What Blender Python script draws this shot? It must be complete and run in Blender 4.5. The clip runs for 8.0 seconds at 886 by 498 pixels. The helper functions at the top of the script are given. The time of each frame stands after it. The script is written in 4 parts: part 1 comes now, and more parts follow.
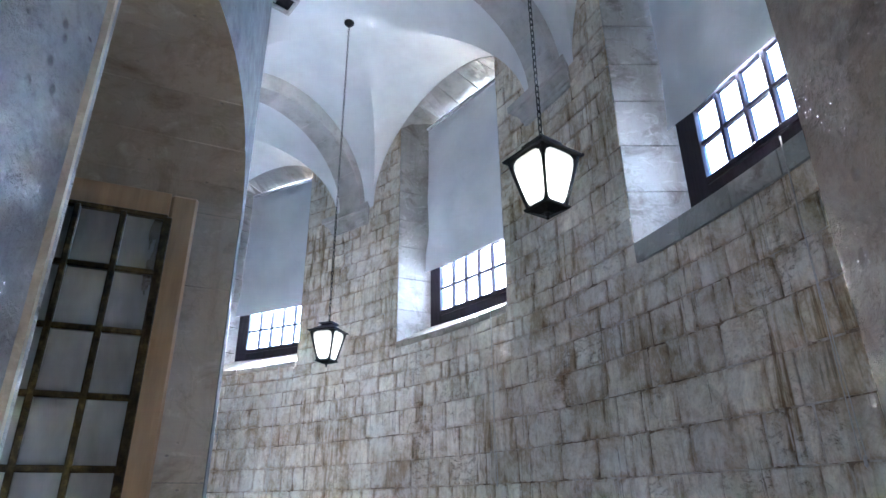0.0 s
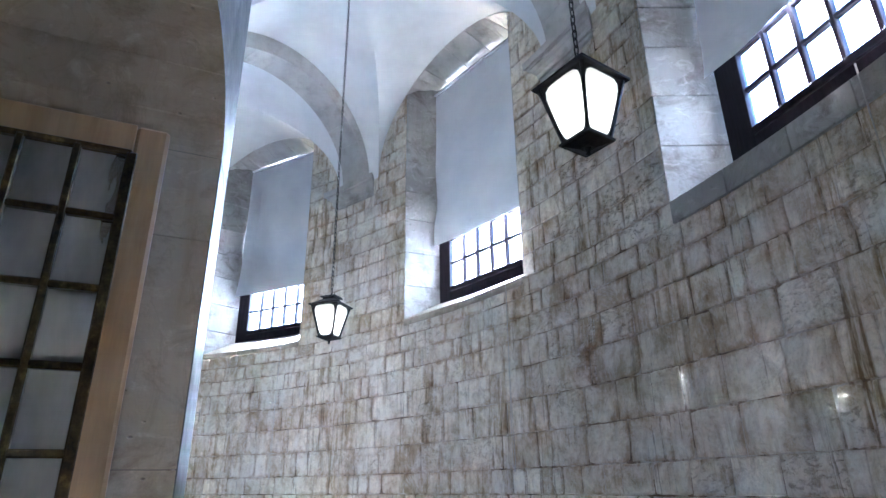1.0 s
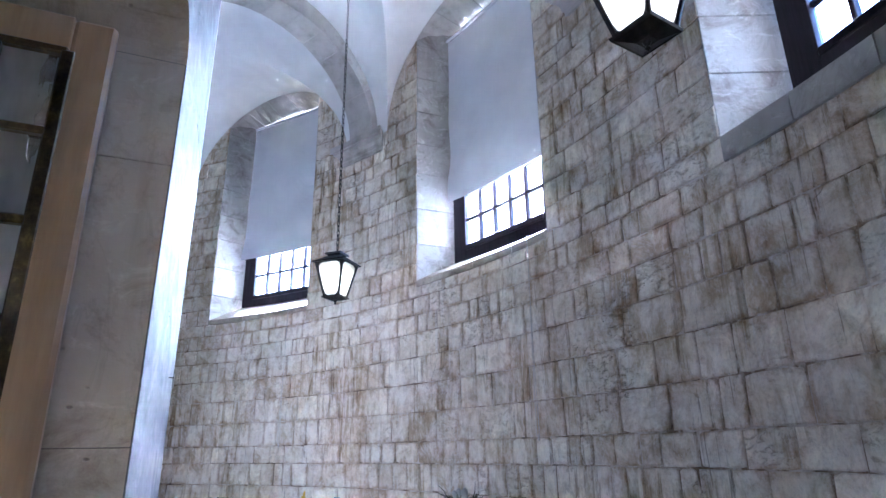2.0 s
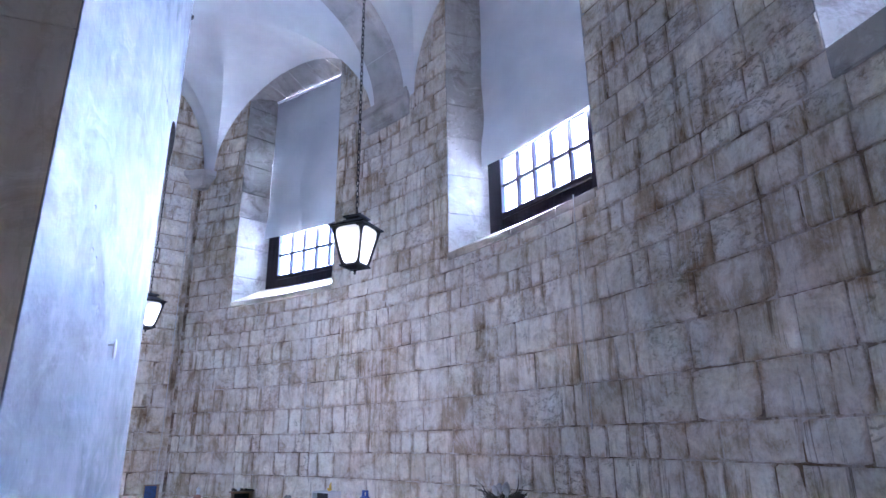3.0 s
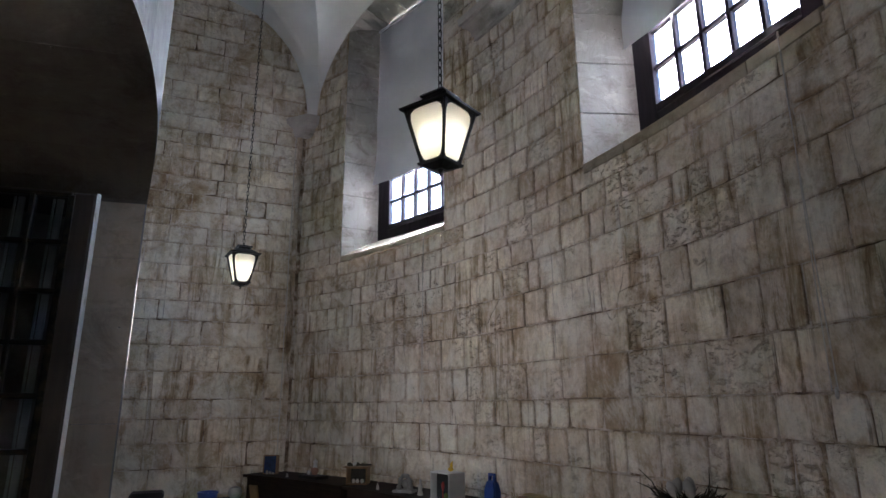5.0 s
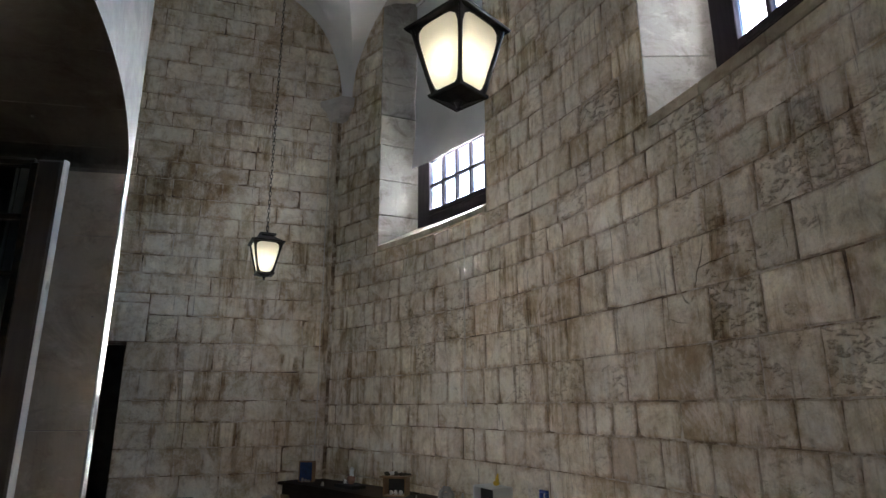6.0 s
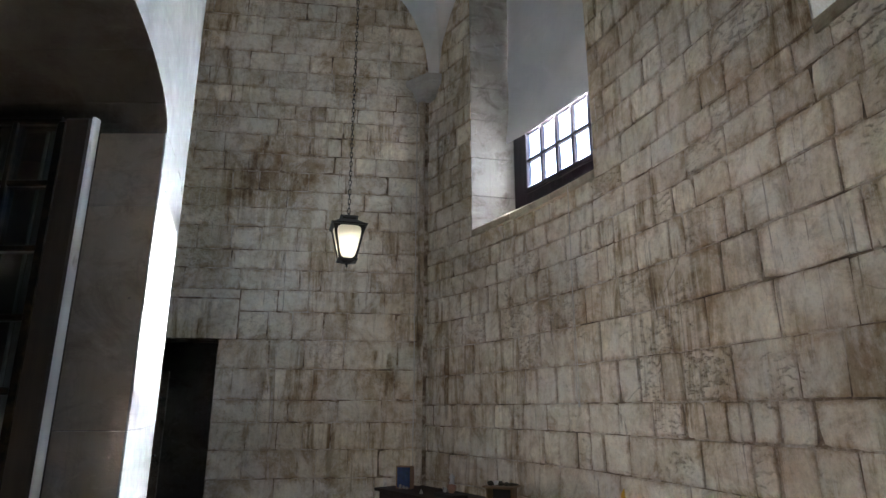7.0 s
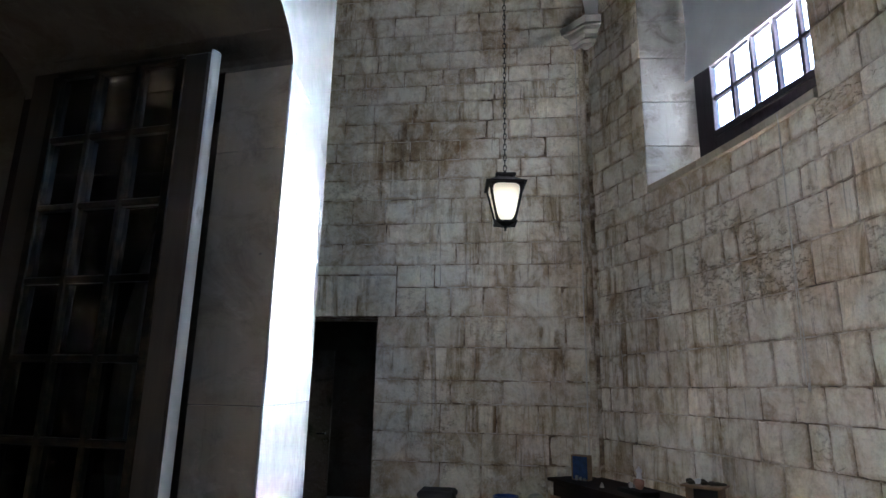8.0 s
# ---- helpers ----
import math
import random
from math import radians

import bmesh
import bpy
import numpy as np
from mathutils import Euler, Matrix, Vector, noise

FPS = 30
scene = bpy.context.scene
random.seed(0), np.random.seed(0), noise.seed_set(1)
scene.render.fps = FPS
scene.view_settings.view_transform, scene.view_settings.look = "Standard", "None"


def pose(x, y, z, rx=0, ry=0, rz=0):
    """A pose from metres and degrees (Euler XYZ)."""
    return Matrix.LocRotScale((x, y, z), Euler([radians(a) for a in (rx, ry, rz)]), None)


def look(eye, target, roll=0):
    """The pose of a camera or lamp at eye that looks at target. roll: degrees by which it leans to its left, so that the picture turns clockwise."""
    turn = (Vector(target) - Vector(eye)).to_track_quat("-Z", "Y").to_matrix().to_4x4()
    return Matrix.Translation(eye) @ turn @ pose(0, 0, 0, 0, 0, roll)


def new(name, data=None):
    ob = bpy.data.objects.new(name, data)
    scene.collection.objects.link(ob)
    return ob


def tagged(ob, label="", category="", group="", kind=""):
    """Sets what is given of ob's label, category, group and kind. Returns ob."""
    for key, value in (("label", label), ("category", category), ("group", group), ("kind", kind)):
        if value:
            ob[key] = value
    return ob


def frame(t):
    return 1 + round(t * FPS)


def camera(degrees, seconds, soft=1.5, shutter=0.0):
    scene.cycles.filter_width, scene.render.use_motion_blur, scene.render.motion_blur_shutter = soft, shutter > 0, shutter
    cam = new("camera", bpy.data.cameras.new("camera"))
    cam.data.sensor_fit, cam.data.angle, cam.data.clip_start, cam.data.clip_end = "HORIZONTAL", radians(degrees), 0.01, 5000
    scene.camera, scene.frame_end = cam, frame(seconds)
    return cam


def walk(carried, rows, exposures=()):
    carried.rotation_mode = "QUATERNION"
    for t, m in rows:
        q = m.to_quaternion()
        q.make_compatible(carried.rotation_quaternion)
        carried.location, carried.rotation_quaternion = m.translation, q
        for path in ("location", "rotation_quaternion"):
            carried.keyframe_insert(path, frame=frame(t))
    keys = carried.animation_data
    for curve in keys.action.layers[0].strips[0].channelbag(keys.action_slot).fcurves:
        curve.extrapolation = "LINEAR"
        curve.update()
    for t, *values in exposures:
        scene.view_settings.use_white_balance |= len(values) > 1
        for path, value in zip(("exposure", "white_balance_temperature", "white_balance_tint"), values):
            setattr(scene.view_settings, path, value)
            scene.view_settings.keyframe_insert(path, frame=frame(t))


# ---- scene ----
cam = camera(73.01, 8.0)
# seconds, place in metres, turn in degrees
ROWS = [
    (0.0, 0.000, 0.000, 1.520, 112.90, 0.50, 25.15),
    (0.5, -0.178, 0.235, 1.532, 112.97, 0.51, 25.38),
    (1.0, -0.333, 0.528, 1.543, 111.61, 0.67, 25.71),
    (1.5, -0.477, 0.781, 1.597, 109.66, 0.50, 26.13),
    (2.8, -0.928, 1.639, 1.592, 107.93, 1.03, 29.58),
    (3.0, -1.014, 1.799, 1.616, 107.58, 0.66, 30.35),
    (3.5, -1.243, 2.183, 1.616, 106.10, 0.54, 33.50),
    (4.0, -1.447, 2.564, 1.625, 105.01, 0.63, 37.44),
    (4.5, -1.639, 2.979, 1.650, 104.92, 0.47, 41.51),
    (4.7, -1.721, 3.127, 1.650, 104.77, 0.42, 42.65),
    (5.8, -2.234, 3.975, 1.683, 104.87, 0.19, 48.97),
    (6.0, -2.341, 4.097, 1.671, 104.83, 0.17, 50.02),
    (6.5, -2.654, 4.339, 1.692, 104.77, -0.04, 53.80),
    (7.0, -3.004, 4.665, 1.651, 105.04, -0.08, 60.10),
    (7.5, -3.361, 4.855, 1.619, 104.21, -0.57, 67.96),
    (8.0, -3.719, 4.911, 1.620, 103.49, -1.08, 75.17),
]
# seconds, stops, kelvin, tint
LOOK = [(0.0, 7.2, 4900, 12), (1.5, 7.3, 4900, 14), (2.8, 7.1, 4620, 26), (3.6, 6.8, 4750, 26), (4.6, 5.95, 5550, 20), (5.9, 5.78, 6300, 12), (7.0, 6.0, 6150, 12), (8.0, 6.05, 5700, 12)]
walk(cam, [(t, pose(x, y, z, rx, ry, rz)) for t, x, y, z, rx, ry, rz in ROWS], LOOK)

# ---- light ----
SUN_AZ, SUN_EL = 108.0, 29.0
world = bpy.data.worlds.new("sky")
scene.world = world
world.use_nodes = True
wt = world.node_tree
sky = wt.nodes.new("ShaderNodeTexSky")
sky.sky_type, sky.sun_disc = "NISHITA", False
sky.sun_elevation, sky.sun_rotation = radians(SUN_EL), radians(90 - SUN_AZ)
wt.links.new(sky.outputs[0], wt.nodes["Background"].inputs[0])
wt.nodes["Background"].inputs[1].default_value = 0.05
sun_data = bpy.data.lights.new("sun", "SUN")
sun_data.energy, sun_data.angle, sun_data.color = 5.0, radians(3.0), (1.0, 0.93, 0.84)
sun = new("sun", sun_data)
_az, _el = radians(SUN_AZ), radians(SUN_EL)
sun.matrix_world = look((math.cos(_az) * math.cos(_el) * 40, math.sin(_az) * math.cos(_el) * 40, math.sin(_el) * 40), (0, 0, 0))

# ---- plan: a ring-shaped gallery round the point CX, CY ----
CX, CY = -8.437, -2.829
RO, RI, RF = 11.52, 7.95, 12.05          # outer wall, inner wall, window frames
SPRING, RISE = 6.45, 1.75                # vault springing and rise
RM, RH = (RO + RI) / 2, (RO - RI) / 2
BAYS, HALF = (16.4, 40.3, 64.2, 88.1), 9.5
WINDOWS = ((46.9, 35.2), (70.25, 58.1), (93.9, 82.5))   # far and near jamb of each window
SILL = 3.80
SILL_TOP = (3.80, 3.83, 3.89)             # front edge of each sill
END_A, END_D = Vector((-10.235, 8.46)), Vector((-0.379, -0.9254))


def P(r, a, z=0.0):
    return Vector((CX + r * math.cos(radians(a)), CY + r * math.sin(radians(a)), z))


def EW(s, z, off=0.0):
    """A point of the end wall: s metres from the corner, off metres in front of it."""
    n = Vector((-END_D.y, END_D.x))
    q = END_A + END_D * s + n * off
    return Vector((q.x, q.y, z))


def lunette(a):
    best = 0.0
    for c in BAYS:
        u = abs(a - c) / HALF
        if u < 1:
            best = max(best, RISE * math.sqrt(1 - u * u))
    return SPRING + best


# ---- small builders ----
def mesh_of(bm, name, mats, smooth=False):
    me = bpy.data.meshes.new(name)
    bm.normal_update()
    bm.to_mesh(me)
    bm.free()
    for m in (mats if isinstance(mats, (list, tuple)) else [mats]):
        me.materials.append(m)
    if smooth:
        for p in me.polygons:
            p.use_smooth = True
        me.set_sharp_from_angle(angle=radians(35))
    return me


def part(name, bm, mat, parent=None, label="", smooth=False):
    ob = new(name, mesh_of(bm, name, mat, smooth))
    if parent is not None:
        ob.parent = parent
        ob.matrix_parent_inverse = parent.matrix_basis.inverted()
    return tagged(ob, label)


def empty(name, at=(0, 0, 0), label="", category="", group="", kind=""):
    ob = new(name)
    ob.empty_display_size = 0.1
    ob.matrix_basis = Matrix.Translation(at)
    return tagged(ob, label, category, group, kind)


def add_box(bm, m, sx, sy, sz, bevel=0.0):
    r = bmesh.ops.create_cube(bm, size=1.0, matrix=m @ Matrix.Diagonal((sx, sy, sz, 1)))
    if bevel:
        es = list({e for v in r["verts"] for e in v.link_edges})
        bmesh.ops.bevel(bm, geom=es, offset=bevel, segments=1, affect="EDGES", profile=0.5)
    return r["verts"]


def add_rod(bm, a, b, r0, r1=None, seg=10):
    a, b = Vector(a), Vector(b)
    r1 = r0 if r1 is None else r1
    m = Matrix.Translation((a + b) / 2) @ (b - a).to_track_quat("Z", "Y").to_matrix().to_4x4()
    return bmesh.ops.create_cone(bm, cap_ends=True, segments=seg, radius1=r0, radius2=r1, depth=(b - a).length, matrix=m)["verts"]


def add_lathe(bm, prof, m=Matrix.Identity(4), seg=20):
    rings = []
    for r, z in prof:
        rings.append([bm.verts.new(m @ Vector((r * math.cos(2 * math.pi * i / seg), r * math.sin(2 * math.pi * i / seg), z))) for i in range(seg)])
    for a, b in zip(rings, rings[1:]):
        for i in range(seg):
            bm.faces.new((a[i], a[(i + 1) % seg], b[(i + 1) % seg], b[i]))
    if prof[0][0] > 1e-4:
        bm.faces.new(rings[0][::-1])
    if prof[-1][0] > 1e-4:
        bm.faces.new(rings[-1])


def grid_mesh(bm, f, nu, nv, flip=False):
    vs = [[bm.verts.new(f(i / nu, j / nv)) for j in range(nv + 1)] for i in range(nu + 1)]
    for i in range(nu):
        for j in range(nv):
            q = (vs[i][j], vs[i + 1][j], vs[i + 1][j + 1], vs[i][j + 1])
            bm.faces.new(q[::-1] if flip else q)
    return vs


# ---- materials ----
class Mat:
    def __init__(self, name, rough=0.8, metal=0.0, color=(0.5, 0.5, 0.5)):
        self.m = bpy.data.materials.new(name)
        self.m.use_nodes = True
        self.t = self.m.node_tree
        self.b = self.t.nodes["Principled BSDF"]
        self.b.inputs["Roughness"].default_value = rough
        self.b.inputs["Metallic"].default_value = metal
        self.b.inputs["Base Color"].default_value = (*color, 1)
        self._co = None

    def n(self, kind, **kw):
        node = self.t.nodes.new(kind)
        for k, v in kw.items():
            node.inputs[k.replace("_", " ")].default_value = v
        return node

    def link(self, a, b):
        self.t.links.new(a, b)

    def co(self, scale=(1, 1, 1)):
        if self._co is None:
            self._co = self.t.nodes.new("ShaderNodeTexCoord").outputs["Object"]
        mp = self.t.nodes.new("ShaderNodeMapping")
        mp.inputs["Scale"].default_value = scale
        self.link(self._co, mp.inputs["Vector"])
        return mp.outputs[0]

    def noise(self, scale, detail=4.0, rough=0.55, stretch=(1, 1, 1), distort=0.0):
        nd = self.n("ShaderNodeTexNoise", Scale=scale, Detail=detail, Roughness=rough, Distortion=distort)
        self.link(self.co(stretch), nd.inputs["Vector"])
        return nd.outputs["Fac"]

    def noise_color(self, scale):
        nd = self.n("ShaderNodeTexNoise", Scale=scale, Detail=3.0)
        self.link(self.co(), nd.inputs["Vector"])
        return nd.outputs["Color"]

    def voronoi(self, scale, stretch=(1, 1, 1), out="Distance"):
        nd = self.n("ShaderNodeTexVoronoi", Scale=scale)
        self.link(self.co(stretch), nd.inputs["Vector"])
        return nd.outputs[out]

    def ramp(self, fac, stops, smooth=False):
        r = self.t.nodes.new("ShaderNodeValToRGB")
        el = r.color_ramp.elements
        while len(el) < len(stops):
            el.new(0.5)
        for e, (p, c) in zip(el, stops):
            e.position, e.color = p, (c if len(c) == 4 else (*c, 1))
        if smooth:
            r.color_ramp.interpolation = "EASE"
        self.link(fac, r.inputs[0])
        return r.outputs[0]

    def grey(self, fac, lo, hi, a=0.0, b=1.0):
        r = self.t.nodes.new("ShaderNodeMapRange")
        for k, v in zip(("From Min", "From Max", "To Min", "To Max"), (lo, hi, a, b)):
            r.inputs[k].default_value = v
        self.link(fac, r.inputs["Value"])
        return r.outputs[0]

    def mix(self, fac, a, b, mode="MIX"):
        x = self.t.nodes.new("ShaderNodeMix")
        x.data_type, x.blend_type = "RGBA", mode
        for v, i in ((fac, 0), (a, 6), (b, 7)):
            if isinstance(v, (int, float)):
                x.inputs[i].default_value = v
            elif isinstance(v, tuple):
                x.inputs[i].default_value = (*v, 1)
            else:
                self.link(v, x.inputs[i])
        return x.outputs[2]

    def math(self, op, a, b=0.0):
        x = self.t.nodes.new("ShaderNodeMath")
        x.operation = op
        for v, i in ((a, 0), (b, 1)):
            if isinstance(v, (int, float)):
                x.inputs[i].default_value = v
            else:
                self.link(v, x.inputs[i])
        return x.outputs[0]

    def color(self, c):
        self.link(c, self.b.inputs["Base Color"])

    def rough(self, c):
        self.link(c, self.b.inputs["Roughness"])

    def bump(self, h, dist=0.01, strength=1.0):
        x = self.n("ShaderNodeBump", Strength=strength, Distance=dist)
        self.link(h, x.inputs["Height"])
        self.link(x.outputs[0], self.b.inputs["Normal"])


def stone_material(name, island):
    """Old cream and grey limestone: every block its own tone, streaked downwards, some badly eroded."""
    s = Mat(name, 0.88)
    s.b.inputs["Specular IOR Level"].default_value = 0.3
    if island:
        rnd = s.t.nodes.new("ShaderNodeNewGeometry").outputs["Random Per Island"]
    else:
        rnd = s.t.nodes.new("ShaderNodeObjectInfo").outputs["Random"]
    r2 = s.math("FRACT", s.math("MULTIPLY", rnd, 17.31))
    r3 = s.math("FRACT", s.math("MULTIPLY", rnd, 91.7))
    # each block has grain and streaks of its own, which break at its joints
    shift = s.t.nodes.new("ShaderNodeCombineXYZ")
    for k, m in enumerate((37.0, 53.0, 71.0)):
        s.link(s.math("MULTIPLY", s.math("FRACT", s.math("MULTIPLY", rnd, m)), 20.0), shift.inputs[k])

    def own(scale, detail, rough, stretch=(1, 1, 1), distort=0.0):
        add = s.t.nodes.new("ShaderNodeVectorMath")
        s.link(s.co(stretch), add.inputs[0])
        s.link(shift.outputs[0], add.inputs[1])
        nd = s.n("ShaderNodeTexNoise", Scale=scale, Detail=detail, Roughness=rough, Distortion=distort)
        s.link(add.outputs[0], nd.inputs["Vector"])
        return nd.outputs["Fac"]

    tone = s.ramp(rnd, [(0.0, (0.57, 0.51, 0.42)), (0.16, (0.70, 0.655, 0.57)), (0.34, (0.80, 0.76, 0.67)), (0.5, (0.61, 0.56, 0.47)),
                        (0.66, (0.83, 0.79, 0.70)), (0.8, (0.68, 0.63, 0.54)), (0.95, (0.52, 0.445, 0.345)), (1.0, (0.73, 0.685, 0.605))])
    stain = s.ramp(s.noise(0.7, 9, 0.74), [(0.36, (0.52, 0.43, 0.32)), (0.45, (0.87, 0.82, 0.74)), (0.53, (1.02, 1.01, 0.99)), (0.66, (1.14, 1.13, 1.10))])
    col = s.mix(0.9, tone, stain, "MULTIPLY")
    # blotches inside a block, chalky and brown
    blot = s.ramp(own(4.2, 9, 0.74, (1, 1, 0.85), 0.7), [(0.34, (0.56, 0.47, 0.36)), (0.44, (0.88, 0.84, 0.77)), (0.53, (1.04, 1.03, 1.01)), (0.64, (1.22, 1.21, 1.18))])
    col = s.mix(0.92, col, blot, "MULTIPLY")
    chalk = s.grey(s.noise(2.6, 9, 0.76, (1, 1, 0.7), 0.6), 0.46, 0.60, 0.0, 0.75)
    col = s.mix(chalk, col, (0.82, 0.785, 0.705))
    # brown and pale water runs that cross the joints, and brown smears along the beds
    where = s.math("MULTIPLY", s.grey(s.noise(1.0, 6, 0.7), 0.46, 0.57, 0.0, 1.0), s.grey(r3, 0.0, 0.6, 0.35, 1.0))
    run = s.ramp(s.noise(1.0, 8, 0.72, (5.5, 5.5, 0.55), 1.0), [(0.37, (0.30, 0.225, 0.145)), (0.45, (0.72, 0.65, 0.54)), (0.51, (1.0, 0.98, 0.95)), (0.64, (1.15, 1.14, 1.11))])
    col = s.mix(where, col, s.mix(1.0, col, run, "MULTIPLY"))
    bed = s.grey(s.noise(1.5, 9, 0.74, (1, 1, 2.4), 0.9), 0.55, 0.68, 0.0, 0.5)
    col = s.mix(bed, col, (0.39, 0.27, 0.155))
    thin = s.math("MULTIPLY", s.grey(s.noise(1.0, 6, 0.72, (20, 20, 1.0), 0.6), 0.37, 0.43, 1.0, 0.0), s.grey(s.noise(1.4, 5, 0.65, (1, 1, 0.5)), 0.51, 0.58))
    col = s.mix(s.math("MULTIPLY", thin, 0.65), col, (0.14, 0.10, 0.065))
    lime = s.math("MULTIPLY", s.grey(s.noise(1.0, 6, 0.7, (16, 16, 0.8), 0.5), 0.56, 0.64), s.grey(s.noise(1.1, 5, 0.65), 0.51, 0.60))
    col = s.mix(s.math("MULTIPLY", lime, 0.65), col, (0.76, 0.73, 0.67))
    rust = s.grey(s.noise(1.9, 9, 0.76, (1, 1, 0.9), 0.7), 0.55, 0.69, 0.0, 0.5)
    col = s.mix(rust, col, (0.40, 0.275, 0.155))
    grime = s.grey(s.noise(3.0, 9, 0.78, (1, 1, 0.7), 0.7), 0.56, 0.68, 0.0, 0.5)
    col = s.mix(grime, col, (0.24, 0.19, 0.135))
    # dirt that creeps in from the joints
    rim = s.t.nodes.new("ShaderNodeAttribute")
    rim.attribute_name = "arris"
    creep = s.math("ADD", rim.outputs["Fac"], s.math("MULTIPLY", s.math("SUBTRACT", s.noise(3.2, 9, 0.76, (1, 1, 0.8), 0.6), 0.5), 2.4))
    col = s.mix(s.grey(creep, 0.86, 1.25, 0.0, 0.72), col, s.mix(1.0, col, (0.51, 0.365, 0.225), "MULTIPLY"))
    speck = s.grey(s.noise(38, 6, 0.75), 0.3, 0.7, 0.78, 1.2)
    col = s.mix(1.0, col, s.ramp(speck, [(0, (0, 0, 0)), (1, (1, 1, 1))]), "MULTIPLY")
    # eroded blocks and patches: pitted and flaking in thin beds
    bad = s.math("MAXIMUM", s.grey(r2, 0.90, 0.93, 0.0, 0.8), s.grey(s.noise(1.1, 6, 0.7), 0.54, 0.62, 0.0, 1.0))
    worm = own(12.0, 7, 0.66, (1, 1, 2.0), 1.0)
    hollow = s.math("MULTIPLY", bad, s.grey(worm, 0.38, 0.47, 1.0, 0.0))
    col = s.mix(s.math("MULTIPLY", hollow, 0.45), col, (0.27, 0.20, 0.13))
    # cracks
    vor = s.t.nodes.new("ShaderNodeTexVoronoi")
    vor.feature = "DISTANCE_TO_EDGE"
    vor.inputs["Scale"].default_value = 1.3
    wob = s.mix(0.12, s.co(), s.noise_color(3.0))
    s.link(wob, vor.inputs["Vector"])
    crack = s.math("MULTIPLY", s.grey(vor.outputs["Distance"], 0.0, 0.005, 1.0, 0.0), s.grey(s.noise(1.3, 3), 0.61, 0.66))
    col = s.mix(s.math("MULTIPLY", crack, 0.4), col, (0.16, 0.12, 0.09))
    s.color(col)
    fine = s.noise(55, 6, 0.75)
    mid = own(9, 7, 0.68)
    big = own(2.4, 4, 0.6)
    h = s.math("ADD", s.math("ADD", s.math("MULTIPLY", fine, 0.30), s.math("MULTIPLY", mid, 0.85)), s.math("MULTIPLY", big, 1.3))
    h = s.math("SUBTRACT", h, s.math("ADD", s.math("MULTIPLY", hollow, 1.3), crack))
    s.bump(h, 0.02, 1.0)
    s.rough(s.grey(mid, 0.3, 0.7, 0.75, 0.95))
    return s.m


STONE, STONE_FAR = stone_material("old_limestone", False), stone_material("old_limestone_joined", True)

_m = Mat("joint_mortar", 0.95)
_m.color(_m.ramp(_m.noise(3.4, 8, 0.74), [(0.36, (0.07, 0.048, 0.033)), (0.46, (0.22, 0.155, 0.10)), (0.52, (0.44, 0.37, 0.29)), (0.64, (0.62, 0.57, 0.49))]))
_m.bump(_m.noise(45, 4), 0.006)
MORTAR = _m.m


def pier_material(name, a, b, dark, relief=1.0, gloss=(0.62, 0.85), blotch=0.3):
    s = Mat(name, 0.7)
    s.b.inputs["Specular IOR Level"].default_value = 0.28
    c = s.ramp(s.noise(0.9, 6, 0.6, (1, 1, 0.6), 0.6), [(0.3, a), (0.7, b)])
    vein = s.grey(s.noise(2.2, 7, 0.6, (1, 1, 0.55), 2.2), 0.475, 0.5, 0.0, 1.0)
    vein2 = s.grey(s.noise(2.2, 7, 0.6, (1, 1, 0.55), 2.2), 0.5, 0.525, 1.0, 0.0)
    v = s.math("MULTIPLY", s.math("MULTIPLY", vein, vein2), 0.16)
    c = s.mix(v, c, dark)
    drip = s.grey(s.noise(1.0, 5, 0.6, (7, 7, 0.6)), 0.54, 0.74, 0.0, 0.28)
    c = s.mix(drip, c, dark)
    patch = s.grey(s.noise(2.4, 8, 0.72, (1, 1, 1.3), 0.7), 0.5, 0.66, 0.0, blotch)
    c = s.mix(patch, c, dark)
    pale = s.grey(s.noise(5.5, 7, 0.7, (1, 1, 1.6), 1.0), 0.55, 0.7, 0.0, blotch * 0.8)
    c = s.mix(pale, c, tuple(min(0.8, 1.35 * k) for k in b))
    pit = s.grey(s.voronoi(9, (1, 1, 1.6)), 0.05, 0.11, 1.0, 0.0)
    pit = s.math("MULTIPLY", pit, s.grey(s.noise(3.1, 2), 0.5, 0.6))
    c = s.mix(s.math("MULTIPLY", pit, 0.7), c, (0.10, 0.09, 0.08))
    s.color(c)
    h = s.math("SUBTRACT", s.math("ADD", s.math("MULTIPLY", s.noise(45, 5, 0.7), 0.25), s.noise(6, 4)), s.math("MULTIPLY", pit, 1.5))
    if relief > 1:
        h = s.math("ADD", h, s.math("MULTIPLY", s.noise(14, 6, 0.7), 1.6))
        # the pits' shade goes into the colour too, as bump alone reads flat
        deep = s.math("MULTIPLY", s.grey(s.voronoi(16, (1, 1, 0.8)), 0.10, 0.22, 1.0, 0.0), s.grey(s.noise(4.1, 3), 0.44, 0.56))
        h = s.math("SUBTRACT", h, s.math("MULTIPLY", deep, 1.2))
        s.color(s.mix(s.math("MULTIPLY", deep, 0.55), s.mix(s.grey(s.noise(30, 6, 0.75), 0.5, 0.72, 0.0, 0.45), c, dark), (0.07, 0.07, 0.075)))
    s.bump(h, 0.008 * relief, 0.8)
    s.rough(s.grey(s.noise(8, 4), 0.3, 0.7, *gloss))
    return s.m


